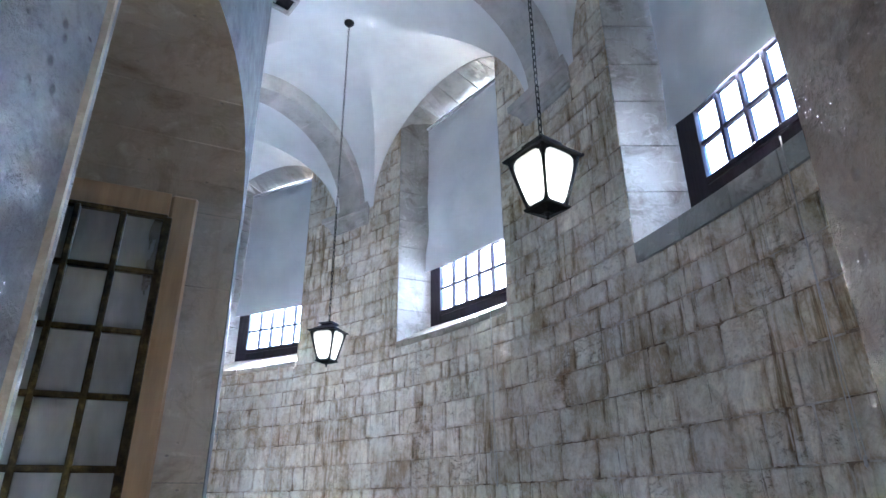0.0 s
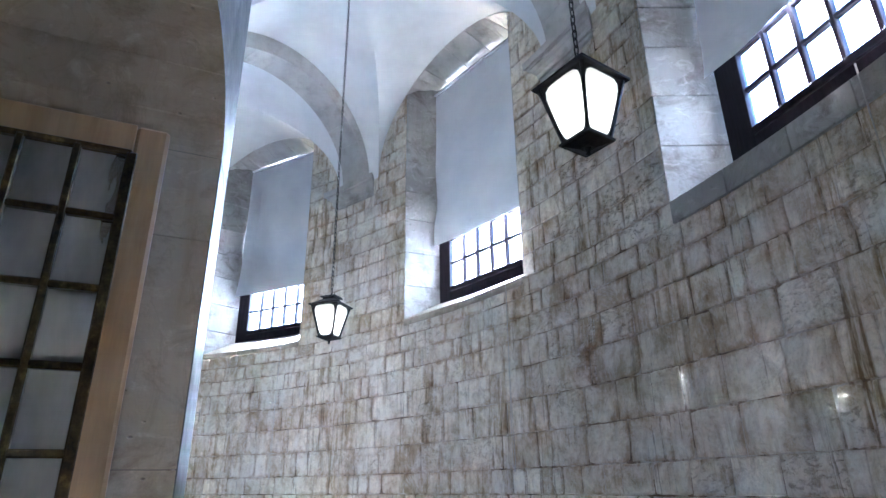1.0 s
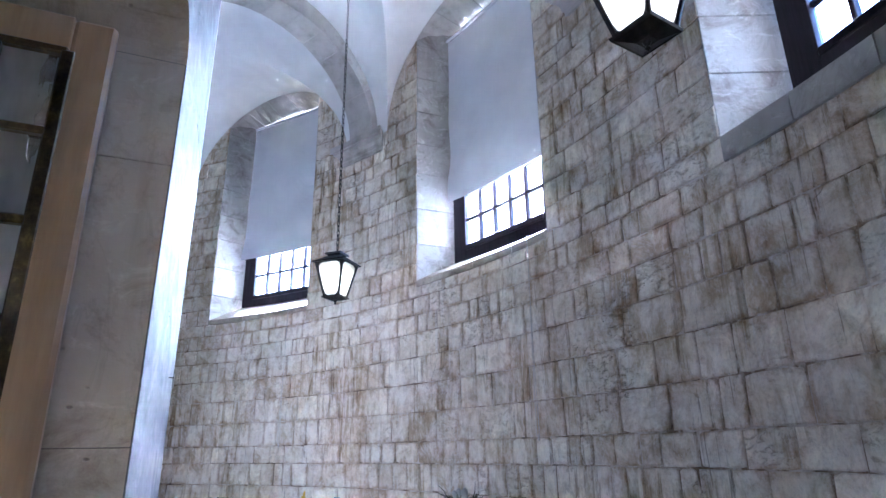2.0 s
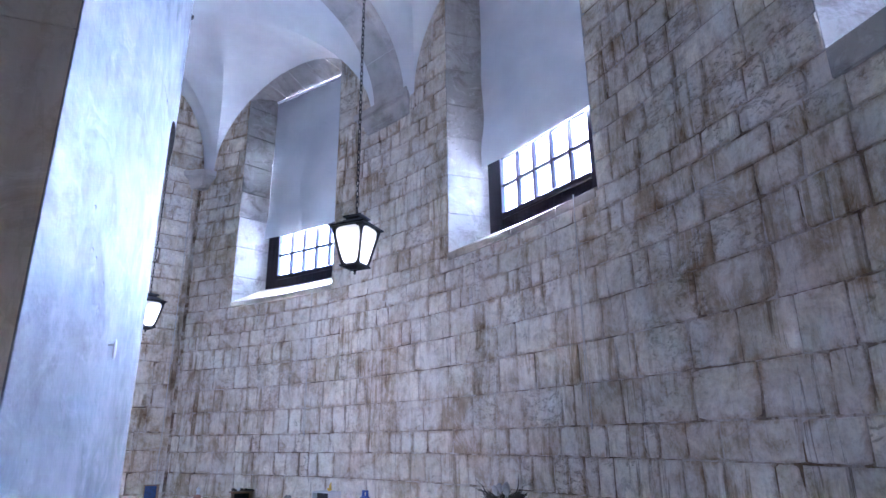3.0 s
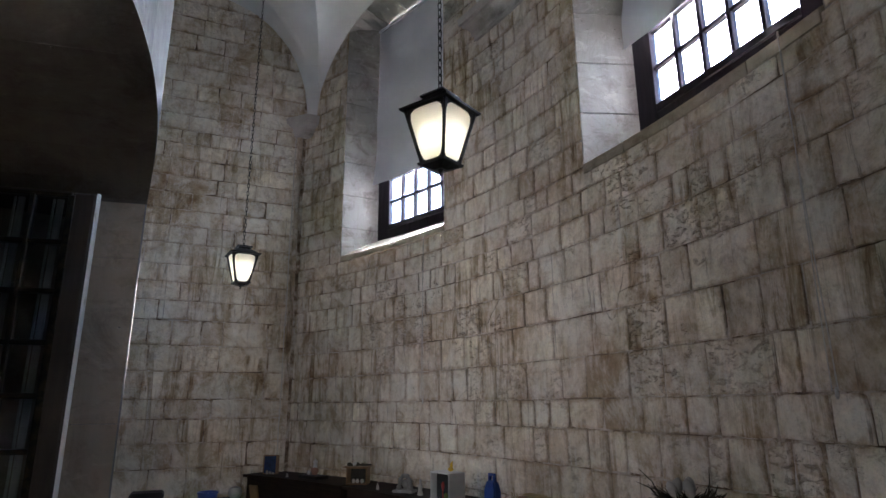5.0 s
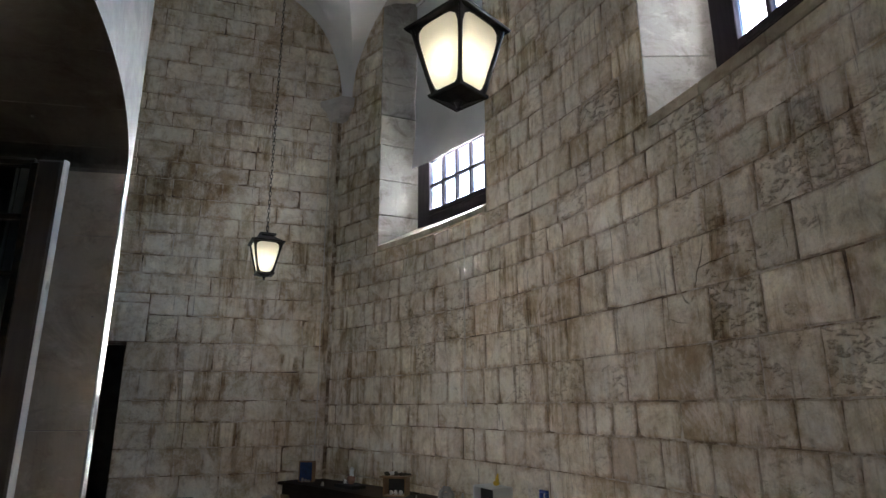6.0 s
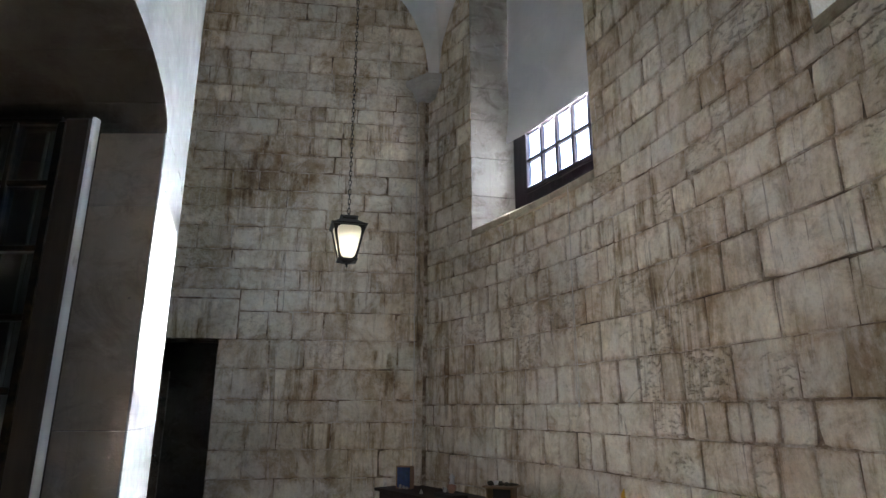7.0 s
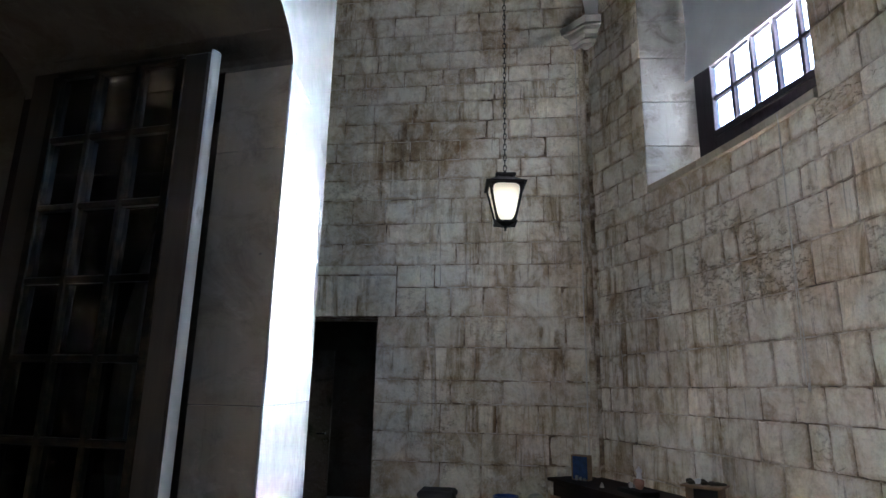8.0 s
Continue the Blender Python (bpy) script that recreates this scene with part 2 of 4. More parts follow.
# pier stone darkened: the middle pier's weaker light is in its colour
PIER = pier_material("dimmed_pier_limestone", (0.09, 0.092, 0.095), (0.15, 0.152, 0.155), (0.045, 0.046, 0.05), 1.0, (0.55, 0.8), 0.65)
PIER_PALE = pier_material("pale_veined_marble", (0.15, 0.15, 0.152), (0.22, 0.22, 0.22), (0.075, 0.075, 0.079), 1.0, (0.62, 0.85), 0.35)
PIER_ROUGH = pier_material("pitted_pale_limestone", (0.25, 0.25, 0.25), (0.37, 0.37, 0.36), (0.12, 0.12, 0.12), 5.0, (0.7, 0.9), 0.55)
REVEAL_DARK = pier_material("smooth_brown_marble", (0.27, 0.215, 0.16), (0.39, 0.315, 0.24), (0.13, 0.10, 0.07), 1.0, (0.3, 0.5), 0.55)
# reveal stone with the second arch's shade put into its colour
SOFFIT = pier_material("shaded_reveal_stone", (0.10, 0.084, 0.064), (0.15, 0.13, 0.105), (0.05, 0.038, 0.027), 1.0, (0.45, 0.7), 0.6)
JAMB = pier_material("stained_jamb_limestone", (0.31, 0.295, 0.27), (0.45, 0.435, 0.40), (0.16, 0.14, 0.115), 1.0, (0.8, 0.95), 0.75)
REVEAL = pier_material("buff_reveal_stone", (0.31, 0.262, 0.19), (0.43, 0.375, 0.285), (0.15, 0.115, 0.075), 1.0, (0.55, 0.8), 0.65)
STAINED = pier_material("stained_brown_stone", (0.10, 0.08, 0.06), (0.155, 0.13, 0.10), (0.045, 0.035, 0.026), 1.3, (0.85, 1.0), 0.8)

_m = Mat("white_plaster", 0.85)
_m.color(_m.mix(0.8, (0.80, 0.80, 0.79), _m.ramp(_m.noise(0.7, 5, 0.6), [(0.3, (0.62, 0.61, 0.60)), (0.6, (0.84, 0.84, 0.83))])))
_m.bump(_m.noise(20, 5), 0.004, 0.5)
PLASTER = _m.m

_m = Mat("rib_limestone", 0.85)
_m.color(_m.ramp(_m.noise(2.2, 6, 0.65), [(0.3, (0.30, 0.275, 0.24)), (0.45, (0.46, 0.435, 0.395)), (0.6, (0.54, 0.515, 0.475)), (0.72, (0.40, 0.36, 0.31))]))
_m.bump(_m.noise(9, 7, 0.7), 0.016)
RIB = _m.m

_m = Mat("dark_painted_wood", 0.6)
_m.b.inputs["Specular IOR Level"].default_value = 0.2
_m.color(_m.ramp(_m.noise(1, 5, 0.6, (30, 30, 3)), [(0.3, (0.010, 0.007, 0.011)), (0.7, (0.024, 0.017, 0.024))]))
_m.bump(_m.noise(1, 4, 0.6, (60, 60, 5)), 0.002)
FRAME = _m.m

_m = Mat("blind_fabric", 0.9)
_c = _m.mix(0.7, (0.68, 0.69, 0.71), _m.ramp(_m.noise(1.2, 4), [(0.3, (0.58, 0.59, 0.62)), (0.7, (0.74, 0.75, 0.77))]))
_m.color(_c)
_m.bump(_m.noise(2.0, 3, 0.5, (1, 1, 0.8), 1.6), 0.05, 0.45)
_tr = _m.n("ShaderNodeBsdfTranslucent", Color=(0.62, 0.66, 0.74, 1))
_mx = _m.n("ShaderNodeMixShader", Fac=0.0001)
_m.link(_m.b.outputs[0], _mx.inputs[1])
_m.link(_tr.outputs[0], _mx.inputs[2])
_m.link(_mx.outputs[0], _m.t.nodes["Material Output"].inputs[0])
BLIND = _m.m

_m = Mat("clear_glass", 0.03, 0, (0.95, 0.97, 1.0))
_m.b.inputs["Transmission Weight"].default_value = 1.0
_m.b.inputs["IOR"].default_value = 1.45
GLASS = _m.m

# blue-grey tint added to weaken and cool the skylight on the piers
_m = Mat("sky_dimming_glass", 0.05, 0, (0.52, 0.62, 0.76))
_m.b.inputs["Transmission Weight"].default_value = 1.0
_m.b.inputs["IOR"].default_value = 1.45
DIMMING = _m.m

# glass with an uneven grey diffuse layer mixed in
_m = Mat("hazed_glass", 0.08, 0, (0.9, 0.92, 0.93))
_m.b.inputs["Transmission Weight"].default_value = 1.0
_df = _m.n("ShaderNodeBsdfDiffuse", Color=(0.55, 0.55, 0.53, 1))
_mx = _m.n("ShaderNodeMixShader")
_m.link(_m.grey(_m.noise(2.2, 5, 0.6, (1.6, 1.6, 0.5)), 0.35, 0.7, 0.36, 0.58), _mx.inputs[0])
_m.link(_m.b.outputs[0], _mx.inputs[1])
_m.link(_df.outputs[0], _mx.inputs[2])
_m.link(_mx.outputs[0], _m.t.nodes["Material Output"].inputs[0])
HAZED = _m.m

_m = Mat("black_iron", 0.5, 0.6)
_m.color(_m.ramp(_m.noise(14, 5), [(0.35, (0.012, 0.012, 0.014)), (0.7, (0.035, 0.033, 0.032))]))
_m.bump(_m.noise(90, 4), 0.001)
IRON = _m.m

_m = Mat("frosted_lamp_glass", 0.6, 0, (0.85, 0.84, 0.78))
_tr = _m.n("ShaderNodeBsdfTranslucent", Color=(0.95, 0.93, 0.84, 1))
_mx = _m.n("ShaderNodeMixShader", Fac=0.75)
_m.link(_m.b.outputs[0], _mx.inputs[1])
_m.link(_tr.outputs[0], _mx.inputs[2])
_m.link(_mx.outputs[0], _m.t.nodes["Material Output"].inputs[0])
FROST = _m.m

_m = Mat("tan_door_paint", 0.5)
_m.color(_m.ramp(_m.noise(1, 5, 0.6, (14, 14, 1.5)), [(0.3, (0.26, 0.165, 0.078)), (0.7, (0.37, 0.245, 0.125))]))
TAN = _m.m
# worn near-white; the window's reflection on the leaf edge is in the colour
_m = Mat("edge_glint_white", 0.32)
_m.color(_m.ramp(_m.noise(9, 6, 0.7, (1, 1, 0.3)), [(0.30, (0.40, 0.37, 0.32)), (0.42, (0.80, 0.78, 0.74))]))
EDGE_GLINT = _m.m
# second leaf's bars: the brass of GILT with shade put into its colour
_m = Mat("shaded_brass", 0.42, 0.75)
_m.color(_m.ramp(_m.noise(11, 6, 0.7), [(0.42, (0.010, 0.008, 0.006)), (0.7, (0.05, 0.036, 0.016))]))
BRASS = _m.m
_m = Mat("gilded_brass", 0.38, 0.75)
_m.color(_m.ramp(_m.noise(11, 6, 0.7), [(0.38, (0.022, 0.016, 0.009)), (0.56, (0.06, 0.042, 0.016)), (0.74, (0.17, 0.118, 0.035))]))
GILT = _m.m
_m = Mat("streak_and_tag_grey", 0.6)
_m.color(_m.ramp(_m.noise(1, 5, 0.6, (14, 14, 1.5)), [(0.3, (0.16, 0.155, 0.14)), (0.7, (0.27, 0.26, 0.24))]))
SLAT = _m.m
# the tan door paint again, with the second leaf's shade in its colour
_m = Mat("shaded_tan_door_paint", 0.55)
_m.color(_m.ramp(_m.noise(1, 5, 0.6, (14, 14, 1.5)), [(0.3, (0.026, 0.018, 0.012)), (0.7, (0.05, 0.036, 0.023))]))
TAN_SHADED = _m.m

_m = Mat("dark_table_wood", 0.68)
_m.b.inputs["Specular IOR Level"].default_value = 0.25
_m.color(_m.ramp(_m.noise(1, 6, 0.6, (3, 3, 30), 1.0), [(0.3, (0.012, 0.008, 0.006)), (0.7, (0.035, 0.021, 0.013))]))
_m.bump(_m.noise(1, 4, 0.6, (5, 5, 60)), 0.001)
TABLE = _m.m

_m = Mat("floor_stone", 0.5)
_m.color(_m.ramp(_m.noise(1.2, 6), [(0.3, (0.13, 0.115, 0.10)), (0.7, (0.21, 0.19, 0.165))]))
FLOOR = _m.m

# ---- structure ----
COURSES = (0.0, 0.40, 0.82, 1.16, 1.49, 1.77, 2.16, 2.54, 2.91, 3.20, 3.48, 3.75, 4.08, 4.36, 4.62, 4.90, 5.17,
           5.46, 5.72, 5.95, 6.22, 6.50, 6.80, 7.10, 7.40, 7.70, 8.00, 8.30, 8.60)
OUTER_COURSES = (0.0, 0.40, 0.79, 1.13, 1.45, 1.71, 2.07, 2.43, 2.78, 3.10, 3.35, 3.59, 3.80, 4.08) + COURSES[13:]


def prism(bm, pts, z0, z1):
    lo = [bm.verts.new((p[0], p[1], z0)) for p in pts]
    hi = [bm.verts.new((p[0], p[1], z1)) for p in pts]
    n = len(pts)
    bm.faces.new(lo[::-1])
    bm.faces.new(hi)
    for i in range(n):
        bm.faces.new((lo[i], lo[(i + 1) % n], hi[(i + 1) % n], hi[i]))


def ring_block(bm, a0, a1, r0, r1, z0, z1, step=2.0):
    n = max(1, math.ceil(abs(a1 - a0) / step))
    at = [a0 + (a1 - a0) * i / n for i in range(n + 1)]
    prism(bm, [P(r0, a) for a in at] + [P(r1, a) for a in reversed(at)], z0, z1)


def block(bm, f, u0, u1, z0, z1, depth, n=3, edge=0.010, rough=0.004, rng=random, worn=0.0):
    """One dressed block on a wall: f(u, z, out) gives a place, edge is the worn arris, worn its unevenness."""
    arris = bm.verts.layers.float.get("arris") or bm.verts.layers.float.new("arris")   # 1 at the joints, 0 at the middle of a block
    j = lambda s: rng.uniform(-s, s)
    out = j(rough)
    su = (f(u0 + 0.01, 0, 0) - f(u0, 0, 0)).length / 0.01
    e = edge / su
    base = [[u0 + (u1 - u0) * i / n, z0] for i in range(n + 1)]
    if worn:
        base.append([u1, (z0 + z1) / 2 + j(0.06)])
    base += [[u1 - (u1 - u0) * i / n, z1] for i in range(n + 1)]
    if worn:
        base.append([u0, (z0 + z1) / 2 + j(0.06)])
    cu, cz = (u0 + u1) / 2, (z0 + z1) / 2
    if worn:
        for p in base:
            p[0] += (-1 if p[0] > cu else 1) * rng.uniform(0, worn) / su
            p[1] += (-1 if p[1] > cz else 1) * rng.uniform(0, worn)
        for q in (0, n, n + 2, 2 * n + 2):
            if rng.random() < 0.6:
                k = rng.uniform(0, 1.6 * worn)
                base[q][0] += (-1 if base[q][0] > cu else 1) * k / su
                base[q][1] += (-1 if base[q][1] > cz else 1) * k
    k = len(base)
    hw, hz = abs(u1 - u0) / 2, abs(z1 - z0) / 2
    t0, t1 = j(rough), j(rough)
    r0 = [bm.verts.new(f(u, z, -depth)) for u, z in base]
    r1 = [bm.verts.new(f(u, z, out - edge * 0.8)) for u, z in base]
    r2 = []
    for u, z in base:
        a = cu + (u - cu) * (1 - e / max(hw, 1e-6))
        b = cz + (z - cz) * (1 - edge / hz)
        r2.append(bm.verts.new(f(a, b, out + t0 * (a - cu) / (2 * hw) + t1 * (b - cz) / (2 * hz))))
    for a, b in ((r0, r1), (r1, r2)):
        for i in range(k):
            bm.faces.new((a[i], a[(i + 1) % k], b[(i + 1) % k], b[i]))
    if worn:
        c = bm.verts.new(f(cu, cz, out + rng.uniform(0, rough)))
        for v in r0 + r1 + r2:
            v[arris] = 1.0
        for i in range(k):
            bm.faces.new((r2[i], r2[(i + 1) % k], c))
    else:
        for i in range(n):
            bm.faces.new((r2[i], r2[i + 1], r2[k - 2 - i], r2[k - 1 - i]))


def outer(u, z, o):
    return P(RO - o, u, z)


def inner(u, z, o):
    return P(RI + o, u, z)


def endw(u, z, o):
    return EW(u, z, o)


def cut(spans, a, b):
    out = []
    for x, y in spans:
        if b <= x or a >= y:
            out.append((x, y))
        else:
            if a > x:
                out.append((x, a))
            if b < y:
                out.append((b, y))
    return out


def lay(spans, lo, hi, rng):
    """Cuts each span into block lengths between lo and hi."""
    for a, b in spans:
        L = b - a
        n = max(1, round(L / rng.uniform(lo + (hi - lo) * 0.3, lo + (hi - lo) * 0.7)))
        w = [rng.uniform(lo, hi) for _ in range(n)]
        t = sum(w)
        x = a
        for v in w:
            yield x, x + v / t * L
            x += v / t * L


# core of the outer wall, pierced by three windows
bm = bmesh.new()
edges = [14.0]
for far, near in WINDOWS:
    edges += [near, far]
edges += [99.6]
for i in range(0, len(edges), 2):
    ring_block(bm, edges[i], edges[i + 1], RO + 0.013, 12.45, 0, 9.0)
for far, near in WINDOWS:
    ring_block(bm, near, far, RO + 0.013, 12.45, 0, SILL - 0.06)
    ring_block(bm, near, far, 12.02, 12.45, 8.06, 9.0)
    ring_block(bm, near, far, RO + 0.014, 12.02, 8.3, 9.0)
wall_outer = part("wall_outer", bm, MORTAR)
tagged(wall_outer, "curved wall of weathered cream and grey limestone blocks", "wall", kind="structure")

rng = random.Random(7)
todo = []
for z0, z1 in zip(OUTER_COURSES, OUTER_COURSES[1:]):
    spans = [(22.0, 99.62)]
    if z1 > SILL + 0.01:
        for far, near in WINDOWS:
            spans = cut(spans, near, far)
    if z0 >= SPRING:
        keep = []
        for c in BAYS:
            h = HALF * math.sqrt(max(0.0, 1 - ((z0 - SPRING) / RISE) ** 2))
            for a, b in spans:
                x, y = max(a, c - h - 0.3), min(b, c + h + 0.3)
                if y > x:
                    keep.append((x, y))
        spans = keep
    big = (z1 - z0) > 0.33
    for a, b in lay(spans, 0.95 if big else 0.8, 3.5 if big else 2.5, rng):
        todo.append((a, b, z0, z1))
near_set = [s for s in todo if 56 < s[0] < 97 and 0.9 < s[2] < 3.9][:300]
joined = bmesh.new()
for s in todo:
    a, b, z0, z1 = s
    gz, ga = rng.uniform(0.0005, 0.004), rng.uniform(0.0005, 0.0045) / RO * 57.3
    args = (outer, a + ga, b - ga, z0 + gz, z1 - gz, 0.03)
    if s in near_set:
        bm = bmesh.new()
        block(bm, *args, n=6, rough=0.005, edge=rng.uniform(0.004, 0.011), rng=rng, worn=rng.choice((0.003, 0.005, 0.008, 0.011)))
        part("stone", bm, STONE, wall_outer)
    else:
        block(joined, *args, n=6, rough=0.005, edge=rng.uniform(0.004, 0.011), rng=rng, worn=rng.choice((0.003, 0.005, 0.008, 0.011)))
tagged(part("far_stones", joined, STONE_FAR, wall_outer), kind="stuff")

# end wall with a doorway
DOOR0, DOOR1, DOOR_H = 2.63, 3.70, 2.54
bm = bmesh.new()
def end_prism(bm, s0, s1, z0, z1, o0=-0.012, o1=-0.6):
    prism(bm, [EW(s0, 0, o0), EW(s1, 0, o0), EW(s1, 0, o1), EW(s0, 0, o1)], z0, z1)
end_prism(bm, -0.9, DOOR0, 0, 9.0)
wall_end = tagged(part("wall_end", bm, MORTAR), "flat end wall of stained limestone ashlar with a dark doorway", "wall", kind="structure")
for s0, s1, z0 in ((DOOR1, 5.2, 0), (DOOR0, DOOR1, DOOR_H)):
    bm = bmesh.new()
    end_prism(bm, s0, s1, z0, 9.0)
    part("core", bm, MORTAR, wall_end)
rng = random.Random(11)
for z0, z1 in zip(COURSES, COURSES[1:]):
    spans = [(-0.05, 4.6)]
    if z0 < DOOR_H - 0.01:
        spans = cut(spans, DOOR0, DOOR1)
    lintel = abs(z0 - DOOR_H) < 0.01
    if lintel:
        spans = [(-0.05, 2.40)]
    if abs(z0 - 2.91) < 0.01:
        spans = [(-0.05, 2.40)]
    for a, b in lay(spans, 0.26, 0.78, rng):
        bm = bmesh.new()
        block(bm, endw, a + 0.003, b - 0.003, z0 + 0.0035, z1 - 0.0035, 0.03, n=5, rough=0.004, rng=rng, edge=rng.uniform(0.004, 0.010), worn=rng.choice((0.002, 0.004, 0.006, 0.012)))
        part("stone", bm, STONE, wall_end)
    if lintel:
        bm = bmesh.new()
        block(bm, endw, 2.41, 4.6, z0 + 0.003, 3.06, 0.03, n=1, rough=0.002, rng=rng)
        part("lintel", bm, STONE, wall_end)
        bm = bmesh.new()
        block(bm, endw, 2.41, 4.6, 3.085, 3.195, 0.03, n=1, rough=0.002, rng=rng)
        part("lintel", bm, STONE, wall_end)

# mortar fillet down the corner of the two walls
bm = bmesh.new()
add_rod(bm, EW(0.0, 0.0, -0.004), EW(0.0, 6.4, -0.004), 0.042, seg=12)
part("corner_fillet", bm, STONE_FAR, wall_end, smooth=True)

# dark passage behind the doorway
bm = bmesh.new()
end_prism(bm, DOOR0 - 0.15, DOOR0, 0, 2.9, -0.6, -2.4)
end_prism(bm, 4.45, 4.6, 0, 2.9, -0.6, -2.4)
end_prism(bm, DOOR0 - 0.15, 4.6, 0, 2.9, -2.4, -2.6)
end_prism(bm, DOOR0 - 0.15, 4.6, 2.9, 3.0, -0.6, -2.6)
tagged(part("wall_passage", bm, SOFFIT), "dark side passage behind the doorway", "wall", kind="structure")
# leaf added for a dim inner opening; the passage's dark is in its colour
bm = bmesh.new()
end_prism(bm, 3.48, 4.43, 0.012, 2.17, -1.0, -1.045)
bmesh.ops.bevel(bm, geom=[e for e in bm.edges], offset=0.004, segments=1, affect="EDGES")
stand_in_door = tagged(part("stand_in_door", bm, STAINED), "plain darkened leaf standing in for a dim inner opening", "door", kind="structure")
bm = bmesh.new()
end_prism(bm, 3.53, 3.65, 1.03, 1.05, -0.93, -0.955)
end_prism(bm, 3.53, 3.55, 1.03, 1.05, -0.955, -1.0)
part("handle", bm, IRON, stand_in_door)

# inner wall: piers, arched openings, spandrels
SPR = 3.12
OPEN = ((27.0, 41.8, 50.0, 3.54), (52.2, 75.0, 60.0, 3.44))   # near jamb, far jamb, run of the passage, crown


def arch(a):
    for n0, f0, run, crown in OPEN:
        if n0 < a < f0:
            u = (a - (n0 + f0) / 2) / ((f0 - n0) / 2)
            return SPR + (crown - SPR) * math.sqrt(max(0.0, 1 - u * u))
    return SPR


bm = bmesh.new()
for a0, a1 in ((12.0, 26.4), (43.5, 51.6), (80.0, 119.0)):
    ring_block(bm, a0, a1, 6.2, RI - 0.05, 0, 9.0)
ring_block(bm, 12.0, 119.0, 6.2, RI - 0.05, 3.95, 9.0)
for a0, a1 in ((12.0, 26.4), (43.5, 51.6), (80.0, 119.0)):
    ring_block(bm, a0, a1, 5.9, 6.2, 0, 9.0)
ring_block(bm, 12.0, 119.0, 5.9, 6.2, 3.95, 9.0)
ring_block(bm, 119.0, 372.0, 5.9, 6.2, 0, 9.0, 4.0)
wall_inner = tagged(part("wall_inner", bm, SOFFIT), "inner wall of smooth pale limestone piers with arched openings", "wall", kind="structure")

bm = bmesh.new()
at = sorted({63.6} | {round(12 + 0.5 * i, 3) for i in range(215)} | {n + (f - n) * (0.5 - 0.5 * math.cos(math.pi * k / 40)) for n, f, _, _ in OPEN for k in range(41)})
bm.free()
# PIER is the dimmed stone, PIER_PALE goes on the sunlit stretch
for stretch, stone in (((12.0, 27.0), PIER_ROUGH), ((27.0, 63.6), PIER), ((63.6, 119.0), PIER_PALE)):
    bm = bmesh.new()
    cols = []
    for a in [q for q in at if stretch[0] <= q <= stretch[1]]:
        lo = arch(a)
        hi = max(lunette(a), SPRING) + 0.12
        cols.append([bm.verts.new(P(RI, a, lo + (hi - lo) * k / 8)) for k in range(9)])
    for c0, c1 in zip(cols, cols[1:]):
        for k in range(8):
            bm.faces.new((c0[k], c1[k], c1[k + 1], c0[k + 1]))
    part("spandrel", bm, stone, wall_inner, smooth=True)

rng = random.Random(5)
PIERS = ((12.0, 27.0, (0, 1.1, SPR)), (41.8, 52.2, (0, 1.05, SPR)), (75.0, 119.0, (0, 0.5, 1.0, 1.55, 2.7, SPR)))
for a0, a1, zs in PIERS:
    for z0, z1 in zip(zs, zs[1:]):
        spans = [(a0, a1)] if a1 - a0 < 16 else list(lay([(a0, a1)], 7, 11, rng))
        for a, b in spans:
            bm = bmesh.new()
            block(bm, inner, a + (0.02 if a > a0 else 0), b - (0.02 if b < a1 else 0), z0 + 0.0008, z1 - 0.0008, 0.012, n=8, edge=0.0022, rough=0.0004, rng=rng)
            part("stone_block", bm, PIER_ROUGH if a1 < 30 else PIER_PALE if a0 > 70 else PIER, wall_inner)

for (near, far, run, crown), zs in zip(OPEN, ((0, 0.5, 1.0, 1.62, 2.66, SPR), PIERS[2][2])):
    d = Vector((-math.cos(radians(run)), -math.sin(radians(run)), 0))
    side = Vector((-d.y, d.x, 0))
    if side.dot(P(1, far + 90) - P(0, 0)) < 0:
        side = -side
    q = P(RI - 0.006, far)
    for z0, z1 in zip(zs, zs[1:]):
        bm = bmesh.new()
        a, b = q, q + d * (1.62 if far < 50 else 0.36)
        prism(bm, [a, b, b + side * (0.3 if far < 50 else 0.07), a + side * 0.02 + d * 0.02], z0 + 0.002, z1 - 0.002)
        part("reveal_block", bm, REVEAL if far < 50 else REVEAL_DARK, wall_inner)
    bm = bmesh.new()
    q2 = P(RI - 0.006, near)
    prism(bm, [q2, q2 + d * 1.62, q2 + d * 1.62 - side * 0.3, q2 - side * 0.05], 0, SPR)
    part("reveal_block", bm, REVEAL if far < 50 else REVEAL_DARK, wall_inner)
    ang = [near + (far - near) * (0.5 - 0.5 * math.cos(math.pi * k / 40)) for k in range(41)]
    for k in range(0, 40, 5):
        bm = bmesh.new()
        lap = 0.022 * (k > 0), 0.022 * (k < 35)
        rows = []
        for q in range(k, k + 6):
            a = ang[q] + (lap[0] if q == k else -lap[1] if q == k + 5 else 0)
            rows.append([bm.verts.new(P(RI - 0.001, a, arch(a) + dz) + d * t) for dz, t in ((0, 0.0), (0, 0.81), (0, 1.62), (0.1, 1.62), (0.1, 0.03))])
        for r0, r1 in zip(rows, rows[1:]):
            for q in range(5):
                bm.faces.new((r0[q], r1[q], r1[(q + 1) % 5], r0[(q + 1) % 5]))
        bm.faces.new(rows[0])
        bm.faces.new(rows[-1][::-1])
        bmesh.ops.recalc_face_normals(bm, faces=bm.faces)
        # the second arch takes the darkened stone, shade included in its colour
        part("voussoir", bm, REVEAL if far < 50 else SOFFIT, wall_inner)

# unseen round void inside the ring, added to swallow light from the openings, closed plainly
bm = bmesh.new()
